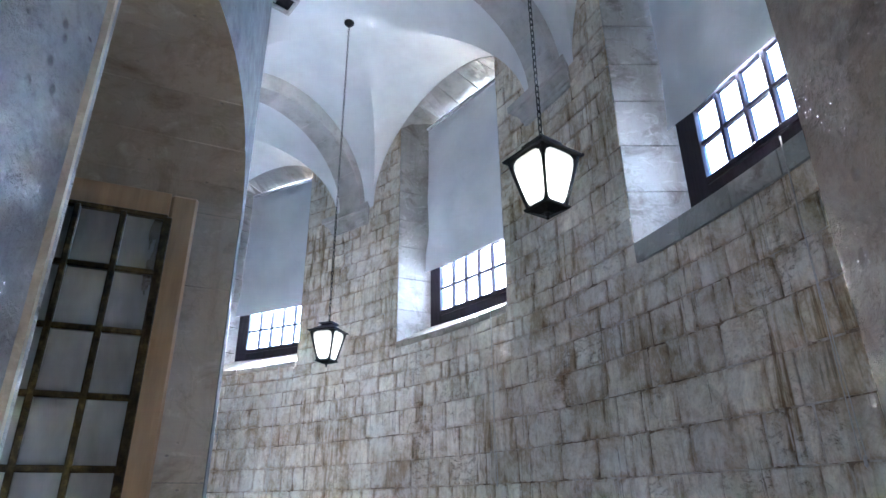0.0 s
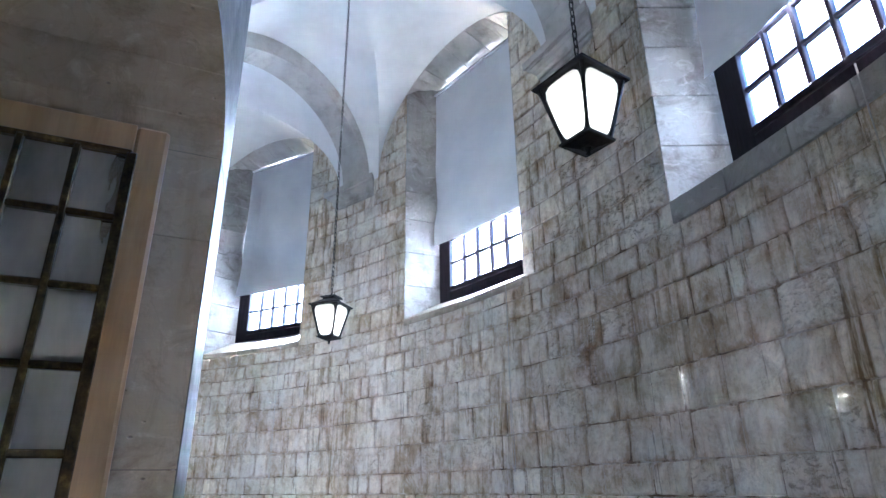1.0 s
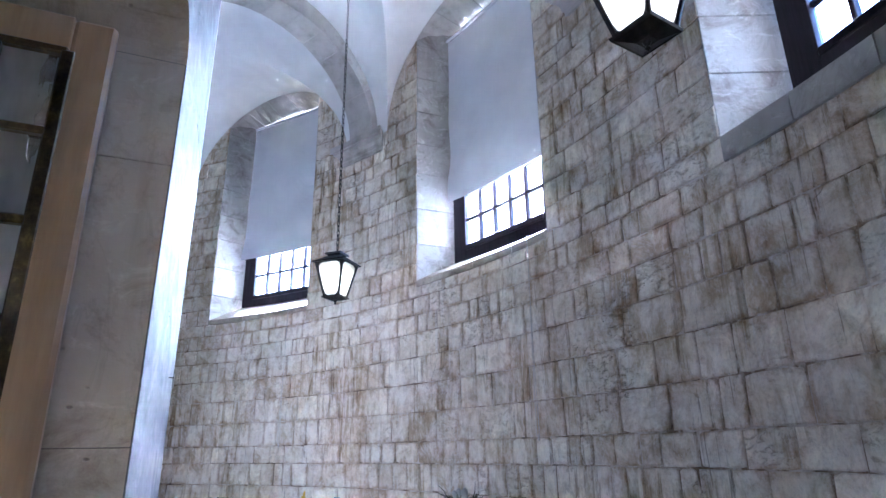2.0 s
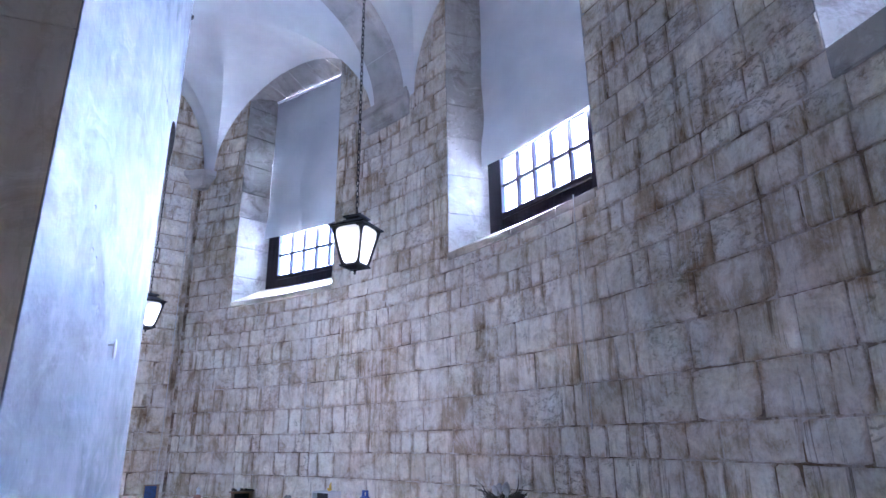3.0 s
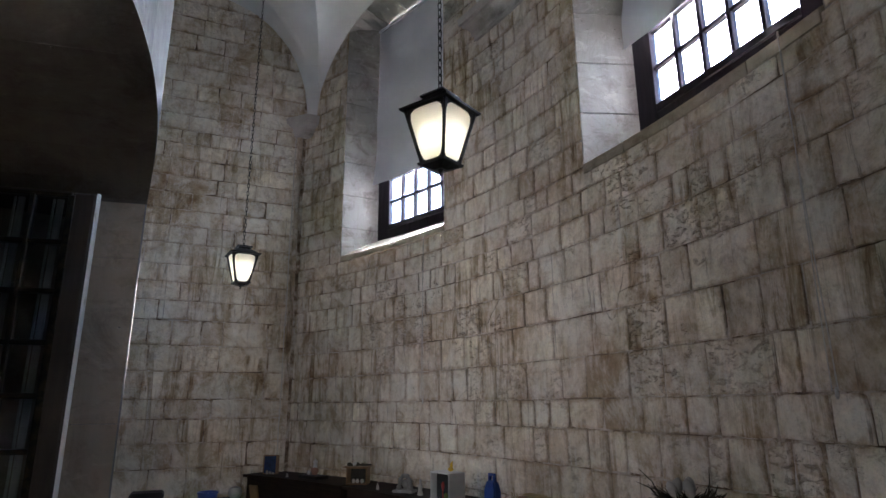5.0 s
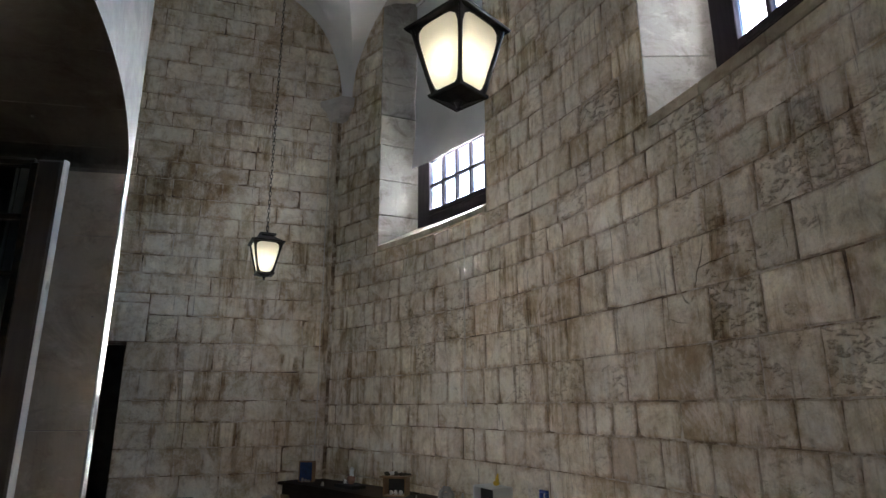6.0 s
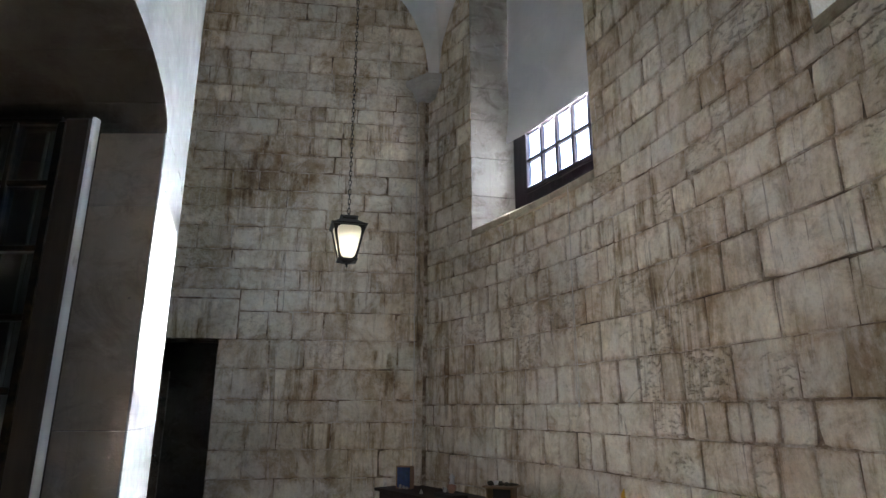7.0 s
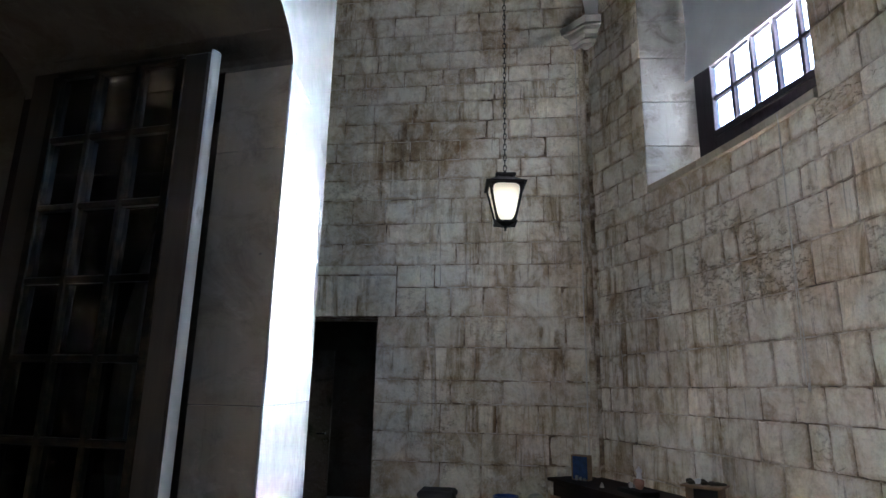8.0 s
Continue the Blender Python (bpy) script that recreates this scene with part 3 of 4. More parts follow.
prism(bm, [P(6.1, 7.5 * k) for k in range(48)], -0.3, -0.004)
tagged(part("floor_void", bm, FLOOR), "unseen floor of the dark round void inside the ring", "floor", kind="structure")
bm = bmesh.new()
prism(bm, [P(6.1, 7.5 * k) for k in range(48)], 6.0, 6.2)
tagged(part("ceiling_void", bm, SOFFIT), "unseen lid of the dark round void inside the ring", "ceiling", kind="structure")

# wall at the start, through whose doorway the camera comes
bm = bmesh.new()
prism(bm, [P(9.33, 23.0), P(11.6, 22.4), P(11.6, 20.0), P(9.33, 20.4)], 0, 9.0)
prism(bm, [P(7.8, 22.6), P(9.33, 22.6), P(9.33, 20.4), P(7.8, 20.4)], 2.75, 9.0)
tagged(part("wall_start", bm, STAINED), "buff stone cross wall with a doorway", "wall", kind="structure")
# unseen wall added behind the start to shut the gallery
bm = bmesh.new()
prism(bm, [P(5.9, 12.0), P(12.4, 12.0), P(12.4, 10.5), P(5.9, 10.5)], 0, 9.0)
tagged(part("wall_back", bm, SOFFIT), "unseen plain stone wall added to close the gallery", "wall", kind="structure")

# vault: cross vaults of white plaster
bm = bmesh.new()
def vz(x):
    return SPRING + RISE * math.sqrt(max(0.0, 1 - x * x))
def end_web(x, past):
    """The last web swells to a fuller arch against the end wall."""
    k = min(1.0, past / 1.7)
    k = k * k * (3 - 2 * k)
    return vz(x) * (1 - k) + k * (SPRING + 2.1 * math.sqrt(max(0.0, 1 - abs(x) ** 2.6)))
NS, ND = 28, 10
for c in BAYS:
    for sg in (1, -1):
        for sh in (1, -1):
            grid_mesh(bm, lambda i, j: P(RM + sg * RH * (math.sin(math.pi / 2 * i) + j * (1 - math.sin(math.pi / 2 * i))), c + sh * HALF * math.sin(math.pi / 2 * i), vz(math.sin(math.pi / 2 * i))), NS, ND)
            grid_mesh(bm, lambda i, j: P(RM + sg * RH * math.sin(math.pi / 2 * i), c + sh * HALF * (math.sin(math.pi / 2 * i) + j * (1 - math.sin(math.pi / 2 * i))), vz(math.sin(math.pi / 2 * i))), NS, ND)
RIBS = [(25.9, 30.8), (49.8, 54.7), (73.7, 78.6), (97.6, 119.0)]
for a0, a1 in RIBS:
    for sg in (1, -1):
        if a1 - a0 > 6:
            grid_mesh(bm, lambda i, j: P(RM + sg * RH * math.sin(math.pi / 2 * i), a0 + (a1 - a0) * j * j, end_web(math.sin(math.pi / 2 * i), (a1 - a0) * j * j)), NS, 20)
        else:
            grid_mesh(bm, lambda i, j: P(RM + sg * RH * math.sin(math.pi / 2 * i), a0 + (a1 - a0) * j, vz(math.sin(math.pi / 2 * i))), NS, 4)
bmesh.ops.remove_doubles(bm, verts=bm.verts, dist=0.002)
bmesh.ops.recalc_face_normals(bm, faces=bm.faces)
tagged(part("ceiling", bm, PLASTER, smooth=True), "white plastered cross-vaulted ceiling", "ceiling", kind="structure")
# unseen slab, added so no light leaks in above the vault
bm = bmesh.new()
ring_block(bm, 10, 120, 5.8, 12.6, 9.0, 9.3)
tagged(part("roof", bm, MORTAR), "unseen slab over the vault that keeps light out", "roof", kind="structure")
bm = bmesh.new()
ring_block(bm, 10, 128, 5.5, 12.6, -0.3, 0.0)
tagged(part("floor", bm, FLOOR), "worn pale stone floor", "floor", kind="structure")

# transverse ribs of stone voussoirs
def rib(c):
    ob = empty("trim_rib", P(RM, c, 0), "pale stone rib across the vault", "vault rib", kind="structure")
    w, n = 1.35, 13
    for k in range(n):
        bm = bmesh.new()
        t0, t1 = -90 + 180 * k / n + 0.12, -90 + 180 * (k + 1) / n - 0.12
        pts = []
        for t in (t0, (t0 + t1) / 2, t1):
            s, co = math.sin(radians(t)), math.cos(radians(t))
            pts.append([P(RM + (RH - o) * s, c + sgn * w, SPRING + (RISE - o * drop) * co) for sgn, o, drop in ((-1, -0.05, 1), (1, -0.05, 1), (1, 0.12, 2.5), (-1, 0.12, 2.5))])
        vs = [[bm.verts.new(p) for p in ring] for ring in pts]
        for a, b in zip(vs, vs[1:]):
            for i in range(4):
                bm.faces.new((a[i], a[(i + 1) % 4], b[(i + 1) % 4], b[i]))
        bm.faces.new(vs[0][::-1])
        bm.faces.new(vs[-1])
        bmesh.ops.recalc_face_normals(bm, faces=bm.faces)
        part("voussoir", bm, RIB, ob)
for c in (28.3, 52.3, 76.2):
    rib(c)


# moulded corbels under the springing
CORBEL = ((0.0, -0.33), (0.03, -0.325), (0.035, -0.275), (0.055, -0.265), (0.065, -0.21), (0.10, -0.165), (0.15, -0.14), (0.155, -0.115), (0.19, -0.11), (0.20, -0.015), (0.185, 0.0), (0.0, 0.0))
def corbel(f, c, half, unit, name="corbel"):
    bm = bmesh.new()
    rows = []
    for o, z in CORBEL:
        rows.append([bm.verts.new(f(c + (half + o * 0.8) * unit * k / 3, SPRING + 0.02 + z, o)) for k in (-3, -1, 1, 3)])
    for a, b in zip(rows, rows[1:]):
        for i in range(3):
            bm.faces.new((a[i], a[i + 1], b[i + 1], b[i]))
    bm.faces.new([r[0] for r in rows])
    bm.faces.new([r[-1] for r in rows][::-1])
    bmesh.ops.recalc_face_normals(bm, faces=bm.faces)
    ob = part(name, bm, RIB)
    return tagged(ob, "moulded stone corbel where the vault springs", "corbel", "corbels along the gallery")
for c in (28.3, 52.6, 76.5):
    corbel(outer, c, 0.46, 57.3 / RO)
# the last one fills the corner of the two walls
bm = bmesh.new()
rows = [[bm.verts.new(EW(q, SPRING + 0.02 + z, o)) for q, o in ((-0.25, -0.02), (0.10 + 0.9 * out, -0.02), (-0.04, 0.13 + 0.9 * out), (-0.25, 0.13 + 0.9 * out))] for out, z in CORBEL]
for a, b in zip(rows, rows[1:]):
    for i in range(4):
        bm.faces.new((a[i], a[(i + 1) % 4], b[(i + 1) % 4], b[i]))
bm.faces.new(rows[0][::-1])
bm.faces.new(rows[-1])
bmesh.ops.recalc_face_normals(bm, faces=bm.faces)
tagged(part("corbel", bm, RIB), "moulded stone corbel in the corner of the walls", "corbel", "corbels along the gallery")


# ---- windows ----
def local(r, a):
    t = Vector((-math.sin(radians(a)), math.cos(radians(a)), 0))
    y = -Vector((math.cos(radians(a)), math.sin(radians(a)), 0))
    m = Matrix((t, y, Vector((0, 0, 1)))).transposed().to_4x4()
    m.translation = P(r, a)
    return m


def pbox(name, parent, m, x0, x1, y0, y1, z0, z1, mat, bevel=0.004, label=""):
    bm = bmesh.new()
    add_box(bm, m @ Matrix.Translation(((x0 + x1) / 2, (y0 + y1) / 2, (z0 + z1) / 2)), x1 - x0, y1 - y0, z1 - z0, bevel)
    return part(name, bm, mat, parent, label)


PW, PH, HW, OW = 0.30, 0.39, 0.75, 1.03        # pane pitch, half width inside and outside the frame
for k, (far, near) in enumerate(WINDOWS):
    c = (40.79, 64.5, 87.87)[k]
    foot, top = (-0.07, -0.07, 0.0)[k], SILL_TOP[k]
    m = local(RF, c) @ Matrix.Translation((0, 0, foot))
    win = empty("window_%d" % (k + 1), P(RF, c, 4.2), "tall dark wooden window with small bright panes", "window", kind="structure")
    pbox("stile", win, m, HW, OW, -0.05, 0.03, 4.12, 8.08, FRAME)
    pbox("stile", win, m, -OW, -HW, -0.05, 0.03, 4.12, 8.08, FRAME)
    pbox("bottom_rail", win, m, -HW, HW, -0.05, 0.03, 4.12, 4.33, FRAME)
    pbox("top_rail", win, m, -HW, HW, -0.05, 0.03, 8.03, 8.08, FRAME)
    # the sash stands a little proud of the rail
    pbox("sash_rail", win, m, -HW, HW, -0.04, 0.045, 4.333, 4.408, FRAME, 0.008)
    for i in range(1, 5):
        x = -HW + i * PW
        pbox("muntin", win, m, x - 0.022, x + 0.022, -0.045, 0.02, 4.40, 8.04, FRAME, 0.006)
    for j in range(1, 10):
        z = 4.40 + j * PH
        if z < 7.95:
            pbox("glazing_bar", win, m, -HW, HW, -0.04, 0.016, z - 0.021, z + 0.021, FRAME, 0.006)
    for j in range(3):
        for i in range(5):
            x, z = -HW + i * PW, 4.40 + j * PH
            pbox("pane", win, m, x + 0.012, x + PW - 0.012, -0.014, -0.010, z + 0.012, z + PH - 0.012, DIMMING, 0.0).visible_shadow = False
    pbox("pane", win, m, -HW + 0.01, HW - 0.01, -0.016, -0.012, 4.415 + 3 * PH, 8.02, DIMMING, 0.0).visible_shadow = False
    # stone sill, jamb blocks and head
    sill = empty("trim_sill", P(RO, c, SILL), "sloping worn stone window sill", "window sill", kind="structure")
    band = (0.212, 0.10, 0.085)[k]
    for a, b in lay([(near + 0.05, far - 0.05)], 2.2, 4.4, random.Random(k + 3)):
        bm = bmesh.new()
        n = 3
        ring = []
        for i in range(n + 1):
            g = a + 0.03 + (b - a - 0.06) * i / n
            ring.append([bm.verts.new(p) for p in (P(RO - 0.018, g, top - band), P(RO - 0.018, g, top - 0.012), P(RO - 0.002, g, top), P(12.04, g, 4.19 + foot), P(12.04, g, top - band))])
        for r0, r1 in zip(ring, ring[1:]):
            for i in range(5):
                bm.faces.new((r0[i], r0[(i + 1) % 5], r1[(i + 1) % 5], r1[i]))
        bm.faces.new(ring[0])
        bm.faces.new(ring[-1][::-1])
        bmesh.ops.recalc_face_normals(bm, faces=bm.faces)
        part("sill_stone", bm, REVEAL if k else JAMB, sill)
    jamb = empty("trim_jamb", P(RO, far, SILL), "pale dressed stone jambs and head of a window recess", "window jamb", kind="structure")
    zs = [z for z in COURSES if SILL + 0.1 < z < 8.2]
    zs = [SILL] + zs[1::2] + [8.2]
    for a, sg in ((far, 1), (near, -1)):
        for z0, z1 in zip(zs, zs[1:]):
            bm = bmesh.new()
            w = 1.15 + random.uniform(-0.03, 0.03)
            pts = [P(RO + 0.004, a), P(12.16, a - sg * w), P(12.16, a + sg), P(RO + 0.02, a + sg * 0.5)]
            prism(bm, pts if sg > 0 else pts[::-1], z0 + 0.003, z1 - 0.003)
            bmesh.ops.bevel(bm, geom=[e for e in bm.edges], offset=0.006, segments=1, affect="EDGES")
            part("jamb_stone", bm, JAMB, jamb)
    n = 5
    for i in range(n):
        a0, a1 = near - 0.2 + (far - near + 0.4) * i / n + 0.03, near - 0.2 + (far - near + 0.4) * (i + 1) / n - 0.03
        bm = bmesh.new()
        rows = []
        for j in range(4):
            a = a0 + (a1 - a0) * j / 3
            rows.append([bm.verts.new(p) for p in (P(RO - 0.004, a, lunette(a) - 0.01), P(12.06, a, 8.03), P(12.06, a, 8.35), P(RO - 0.004, a, 8.4))])
        for r0, r1 in zip(rows, rows[1:]):
            for q in range(4):
                bm.faces.new((r0[q], r0[(q + 1) % 4], r1[(q + 1) % 4], r1[q]))
        bm.faces.new(rows[0])
        bm.faces.new(rows[-1][::-1])
        bmesh.ops.recalc_face_normals(bm, faces=bm.faces)
        part("head_stone", bm, RIB, jamb)
    # roller blind, pulled down to the lowest panes
    blind = empty("roller_blind", P(RF, c, 8.0), "grey-white roller blind, wrinkled along its lower edge", "blind", "blinds in the windows")
    bm = bmesh.new()
    ph = random.Random(40 + k)
    w1, w2, w3 = ph.uniform(0, 6), ph.uniform(0, 6), ph.uniform(0, 6)
    def cloth(u, v, off=0.0):
        x = (u - 0.5) * 2 * (1.035 + 0.03 * (1 - v) ** 5)
        low = (1 - v) ** 2.2 * min(1.0, 0.25 + 5 * v)
        fold = abs(math.sin(3.1 * u + 7.5 * v + w3)) ** 3
        y = 0.065 + low * (0.022 * math.sin(7 * u + 9 * v + w1) + 0.014 * math.sin(15 * u - 13 * v + w2) + 0.05 * fold)
        y += 0.05 * max(0.0, u - 0.82) / 0.18 * (1 - v) ** 7
        return m @ Vector((x, y + off, 5.15 - 0.02 * u + 2.82 * v))
    grid_mesh(bm, cloth, 30, 40)
    part("cloth", bm, BLIND, blind, smooth=True)
    bm = bmesh.new()
    add_rod(bm, m @ Vector((-1.03, 0.08, 7.975)), m @ Vector((1.03, 0.08, 7.975)), 0.022, seg=12)
    part("roller", bm, BLIND, blind, smooth=True)
    # the sky's light through the uncovered panes
    lamp = bpy.data.lights.new("window_light", "AREA")
    lamp.shape, lamp.size, lamp.size_y = "RECTANGLE", 1.6, 0.8
    lamp.energy, lamp.color = (0.045, 0.145, 0.20)[k], (0.42, 0.66, 1.0)
    lo = new("window_light", lamp)
    lo.matrix_world = m @ Matrix.Translation((0, -0.34, 4.88)) @ Matrix.Rotation(radians(90), 4, "X")


# ---- glazed leaves folded back against the reveals ----
# unseen dark box, added behind the second leaf to keep its panes dark
bm = bmesh.new()
_d = Vector((-math.cos(radians(60)), -math.sin(radians(60)), 0))
_s = Vector((_d.y, -_d.x, 0))
if _s.dot(P(1, 165) - P(0, 0)) < 0:
    _s = -_s
_q = P(RI - 0.006, 75.0)
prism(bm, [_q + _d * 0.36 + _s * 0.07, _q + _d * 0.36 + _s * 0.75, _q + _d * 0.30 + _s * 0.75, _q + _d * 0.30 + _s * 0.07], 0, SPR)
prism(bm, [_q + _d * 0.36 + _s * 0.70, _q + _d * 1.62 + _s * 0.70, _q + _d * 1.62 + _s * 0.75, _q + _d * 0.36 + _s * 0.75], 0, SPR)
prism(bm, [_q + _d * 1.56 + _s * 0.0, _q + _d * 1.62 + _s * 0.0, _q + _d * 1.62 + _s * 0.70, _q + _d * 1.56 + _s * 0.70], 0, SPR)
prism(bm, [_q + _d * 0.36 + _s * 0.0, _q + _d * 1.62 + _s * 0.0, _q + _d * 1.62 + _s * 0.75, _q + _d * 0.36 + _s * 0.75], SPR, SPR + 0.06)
tagged(part("wall_dark_box", bm, TABLE), "unseen dark wooden box added behind the glazed leaf", "wall", kind="structure")


def glazed_leaf(near, far, run, casing, start, glass, paint, bars, top, pitch, off, label):
    d = Vector((-math.cos(radians(run)), -math.sin(radians(run)), 0))
    side = Vector((-d.y, d.x, 0))
    if side.dot(P(1, far + 90) - P(0, 0)) < 0:
        side = -side
    o = P(RI - 0.006, far) + d * start - side * off
    m = Matrix((d, side, Vector((0, 0, 1)))).transposed().to_4x4()
    m.translation = o
    height = 3.17 if far < 50 else 3.10
    W = casing * 2 + 3 * pitch
    ob = empty("glazed_door", o, label, "door")
    pbox("stile", ob, m, 0, casing, -0.03, 0.03, 0.02, height, paint, 0.016)
    pbox("stile", ob, m, W - casing, W, -0.03, 0.03, 0.02, height, paint)
    pbox("top_rail", ob, m, casing, W - casing, -0.03, 0.03, top, height, paint)
    pbox("bottom_rail", ob, m, casing, W - casing, -0.03, 0.03, 0.02, top - 2.705, paint)
    # strip added along the leaf edge for its bright window reflection
    if far > 50:
        bm = bmesh.new()
        prism(bm, [(-0.002 - 0.018 * math.sin(t), -0.030 * math.cos(t)) for t in (math.pi * q / 8 for q in range(9))], 0.02, height)
        bmesh.ops.recalc_face_normals(bm, faces=bm.faces)
        bm.transform(m)
        part("edge_glint_strip", bm, EDGE_GLINT, ob, "worn pale strip carrying the bright glint of the leaf edge", True)
        # slats added to stand in for pale upright streaks in the panes
        for i in range(3):
            x = casing + pitch * i
            pbox("streak_slat", ob, m, x + 0.07, x + 0.115, 0.05, 0.06, top - 2.68, top - 0.01, SLAT, 0.003)
            pbox("streak_slat", ob, m, x + 0.125, x + 0.14, 0.05, 0.065, top - 2.68, top - 0.01, SLAT, 0.003)
    rows = [top - 0.336 * i for i in range(9)]
    for i in range(4):
        x = casing + pitch * i
        w = 0.017 if 0 < i < 3 else 0.024
        pbox("glazing_bar", ob, m, x - w, x + w, -0.035, 0.02, rows[-1], rows[0], bars, 0.006)
    for z in rows:
        pbox("glazing_bar", ob, m, casing, W - casing, -0.033, 0.018, z - 0.017, z + 0.017, bars, 0.007)
    for i in range(3):
        for z in rows[1:]:
            x = casing + pitch * i
            pbox("pane", ob, m, x + 0.01, x + pitch - 0.01, -0.003, 0.003, z + 0.01, z + 0.326, glass, 0.0).visible_shadow = False
    return ob
glazed_leaf(27.0, 41.8, 50.0, 0.145, 0.245, HAZED, TAN, GILT, 3.02, 0.222, 0.06, "open tan-framed door leaf with brass-barred hazy grey panes")
glazed_leaf(52.2, 75.0, 60.0, 0.15, 0.27, GLASS, TAN_SHADED, BRASS, 3.075, 0.235, 0.20, "open door leaf with a grid of panes, its paint darkened for shade")


# ---- hanging lanterns ----
def chain(ob, x, z0, z1):
    n = int((z1 - z0) / 0.052)
    tor = bmesh.new()
    seg, rs = 10, 5
    vs = []
    for i in range(seg):
        t = 2 * math.pi * i / seg
        cx, cz = 0.013 * math.cos(t), 0.021 * math.sin(t) + math.copysign(0.012, math.sin(t))
        nx, nz = math.cos(t), math.sin(t)
        vs.append([tor.verts.new((cx + 0.0042 * math.cos(s) * nx, 0.0042 * math.sin(s), cz + 0.0042 * math.cos(s) * nz)) for s in (2 * math.pi * q / rs for q in range(rs))])
    for i in range(seg):
        for q in range(rs):
            tor.faces.new((vs[i][q], vs[(i + 1) % seg][q], vs[(i + 1) % seg][(q + 1) % rs], vs[i][(q + 1) % rs]))
    link = mesh_of(tor, "chain_link", IRON, True)
    for i in range(n):
        o = new("chain_link", link)
        o.parent = ob
        o.matrix_basis = Matrix.Translation((x, 0, z0 + 0.026 + i * (z1 - z0) / n)) @ Matrix.Rotation(radians(90 * (i % 2)), 4, "Z")


def lantern(at, turn, top):
    """Tapered four-sided lantern; its base is the finial's tip."""
    ob = empty("hanging_lantern", (0, 0, 0), "black iron lantern with frosted lit glass on a long chain", "lantern", "lanterns along the gallery")
    I = Matrix.Identity(4)
    B, T, zb, zt = 0.075, 0.148, 0.075, 0.418     # half widths and heights of the glass
    bm = bmesh.new()
    add_lathe(bm, [(0.001, 0.0), (0.012, 0.01), (0.008, 0.022), (0.016, 0.034), (0.02, 0.045)], seg=10)
    part("finial", bm, IRON, ob, smooth=True)
    def frustum(bm, h0, z0, h1, z1):
        a = [bm.verts.new((sx * h0, sy * h0, z0)) for sx, sy in ((-1, -1), (1, -1), (1, 1), (-1, 1))]
        b = [bm.verts.new((sx * h1, sy * h1, z1)) for sx, sy in ((-1, -1), (1, -1), (1, 1), (-1, 1))]
        for i in range(4):
            bm.faces.new((a[i], a[(i + 1) % 4], b[(i + 1) % 4], b[i]))
        bm.faces.new(a[::-1])
        bm.faces.new(b)
    bm = bmesh.new()
    frustum(bm, 0.03, 0.042, B + 0.012, 0.066)
    frustum(bm, B + 0.022, 0.066, B + 0.026, 0.08)
    part("base", bm, IRON, ob)
    bm = bmesh.new()
    frustum(bm, T + 0.03, zt, T + 0.034, zt + 0.012)
    frustum(bm, T + 0.02, zt + 0.012, 0.075, zt + 0.075)
    part("roof", bm, IRON, ob)
    bm = bmesh.new()
    frustum(bm, 0.07, zt + 0.07, 0.066, zt + 0.1)
    frustum(bm, 0.092, zt + 0.1, 0.088, zt + 0.112)
    frustum(bm, 0.075, zt + 0.112, 0.02, zt + 0.135)
    part("cap", bm, IRON, ob)
    for i in range(4):
        rot = Matrix.Rotation(radians(90 * i), 4, "Z")
        bm = bmesh.new()
        add_rod(bm, rot @ Vector((B + 0.004, B + 0.004, zb)), rot @ Vector((T + 0.004, T + 0.004, zt)), 0.011, seg=6)
        part("corner_bar", bm, IRON, ob)
        # iron sheet round the rounded glass opening
        bm = bmesh.new()
        n = 32
        def face(u, v):
            h = B + (T - B) * v
            return rot @ Vector((u * h, -h - 0.003, zb + (zt - zb) * v))
        o_, i_ = [], []
        for q in range(n):
            t = 2 * math.pi * q / n
            cx, sy = math.cos(t), math.sin(t)
            k = max(abs(cx), abs(sy))
            sq = (cx / k, sy / k)
            e = 5.0
            su = (abs(cx) ** e + abs(sy) ** e) ** (-1 / e)
            o_.append(bm.verts.new(face(sq[0], 0.5 + 0.5 * sq[1])))
            i_.append(bm.verts.new(face(0.915 * su * cx, 0.5 + 0.472 * su * sy)))
        for q in range(n):
            bm.faces.new((o_[q], o_[(q + 1) % n], i_[(q + 1) % n], i_[q]))
        bmesh.ops.solidify(bm, geom=bm.faces, thickness=0.004)
        part("side_frame", bm, IRON, ob)
        bm = bmesh.new()
        qs = [(-0.97, 0.01), (0.97, 0.01), (0.97, 0.99), (-0.97, 0.99)]
        bm.faces.new([bm.verts.new(rot @ Vector((u * (B + (T - B) * v), -(B + (T - B) * v) + 0.004, zb + (zt - zb) * v))) for u, v in qs])
        bmesh.ops.solidify(bm, geom=bm.faces, thickness=0.003)
        part("glass", bm, FROST, ob)
    bm = bmesh.new()
    add_lathe(bm, [(0.022, zt + 0.13), (0.008, zt + 0.145), (0.008, zt + 0.16)], seg=8)
    part("loop", bm, IRON, ob)
    chain(ob, 0, zt + 0.155, top - at[2])
    bm = bmesh.new()
    t = top - at[2]
    add_lathe(bm, [(0.012, t - 0.06), (0.03, t - 0.04), (0.06, t - 0.02), (0.075, t), (0.075, t + 0.03)], seg=12)
    part("ceiling_rose", bm, IRON, ob, smooth=True)
    ob.matrix_basis = Matrix.Translation(at) @ Matrix.Rotation(radians(turn), 4, "Z")
    lamp = bpy.data.lights.new("lantern_bulb", "POINT")
    lamp.energy, lamp.color, lamp.shadow_soft_size = 0.032, (1.0, 0.92, 0.76), 0.03
    lo = new("lantern_bulb", lamp)
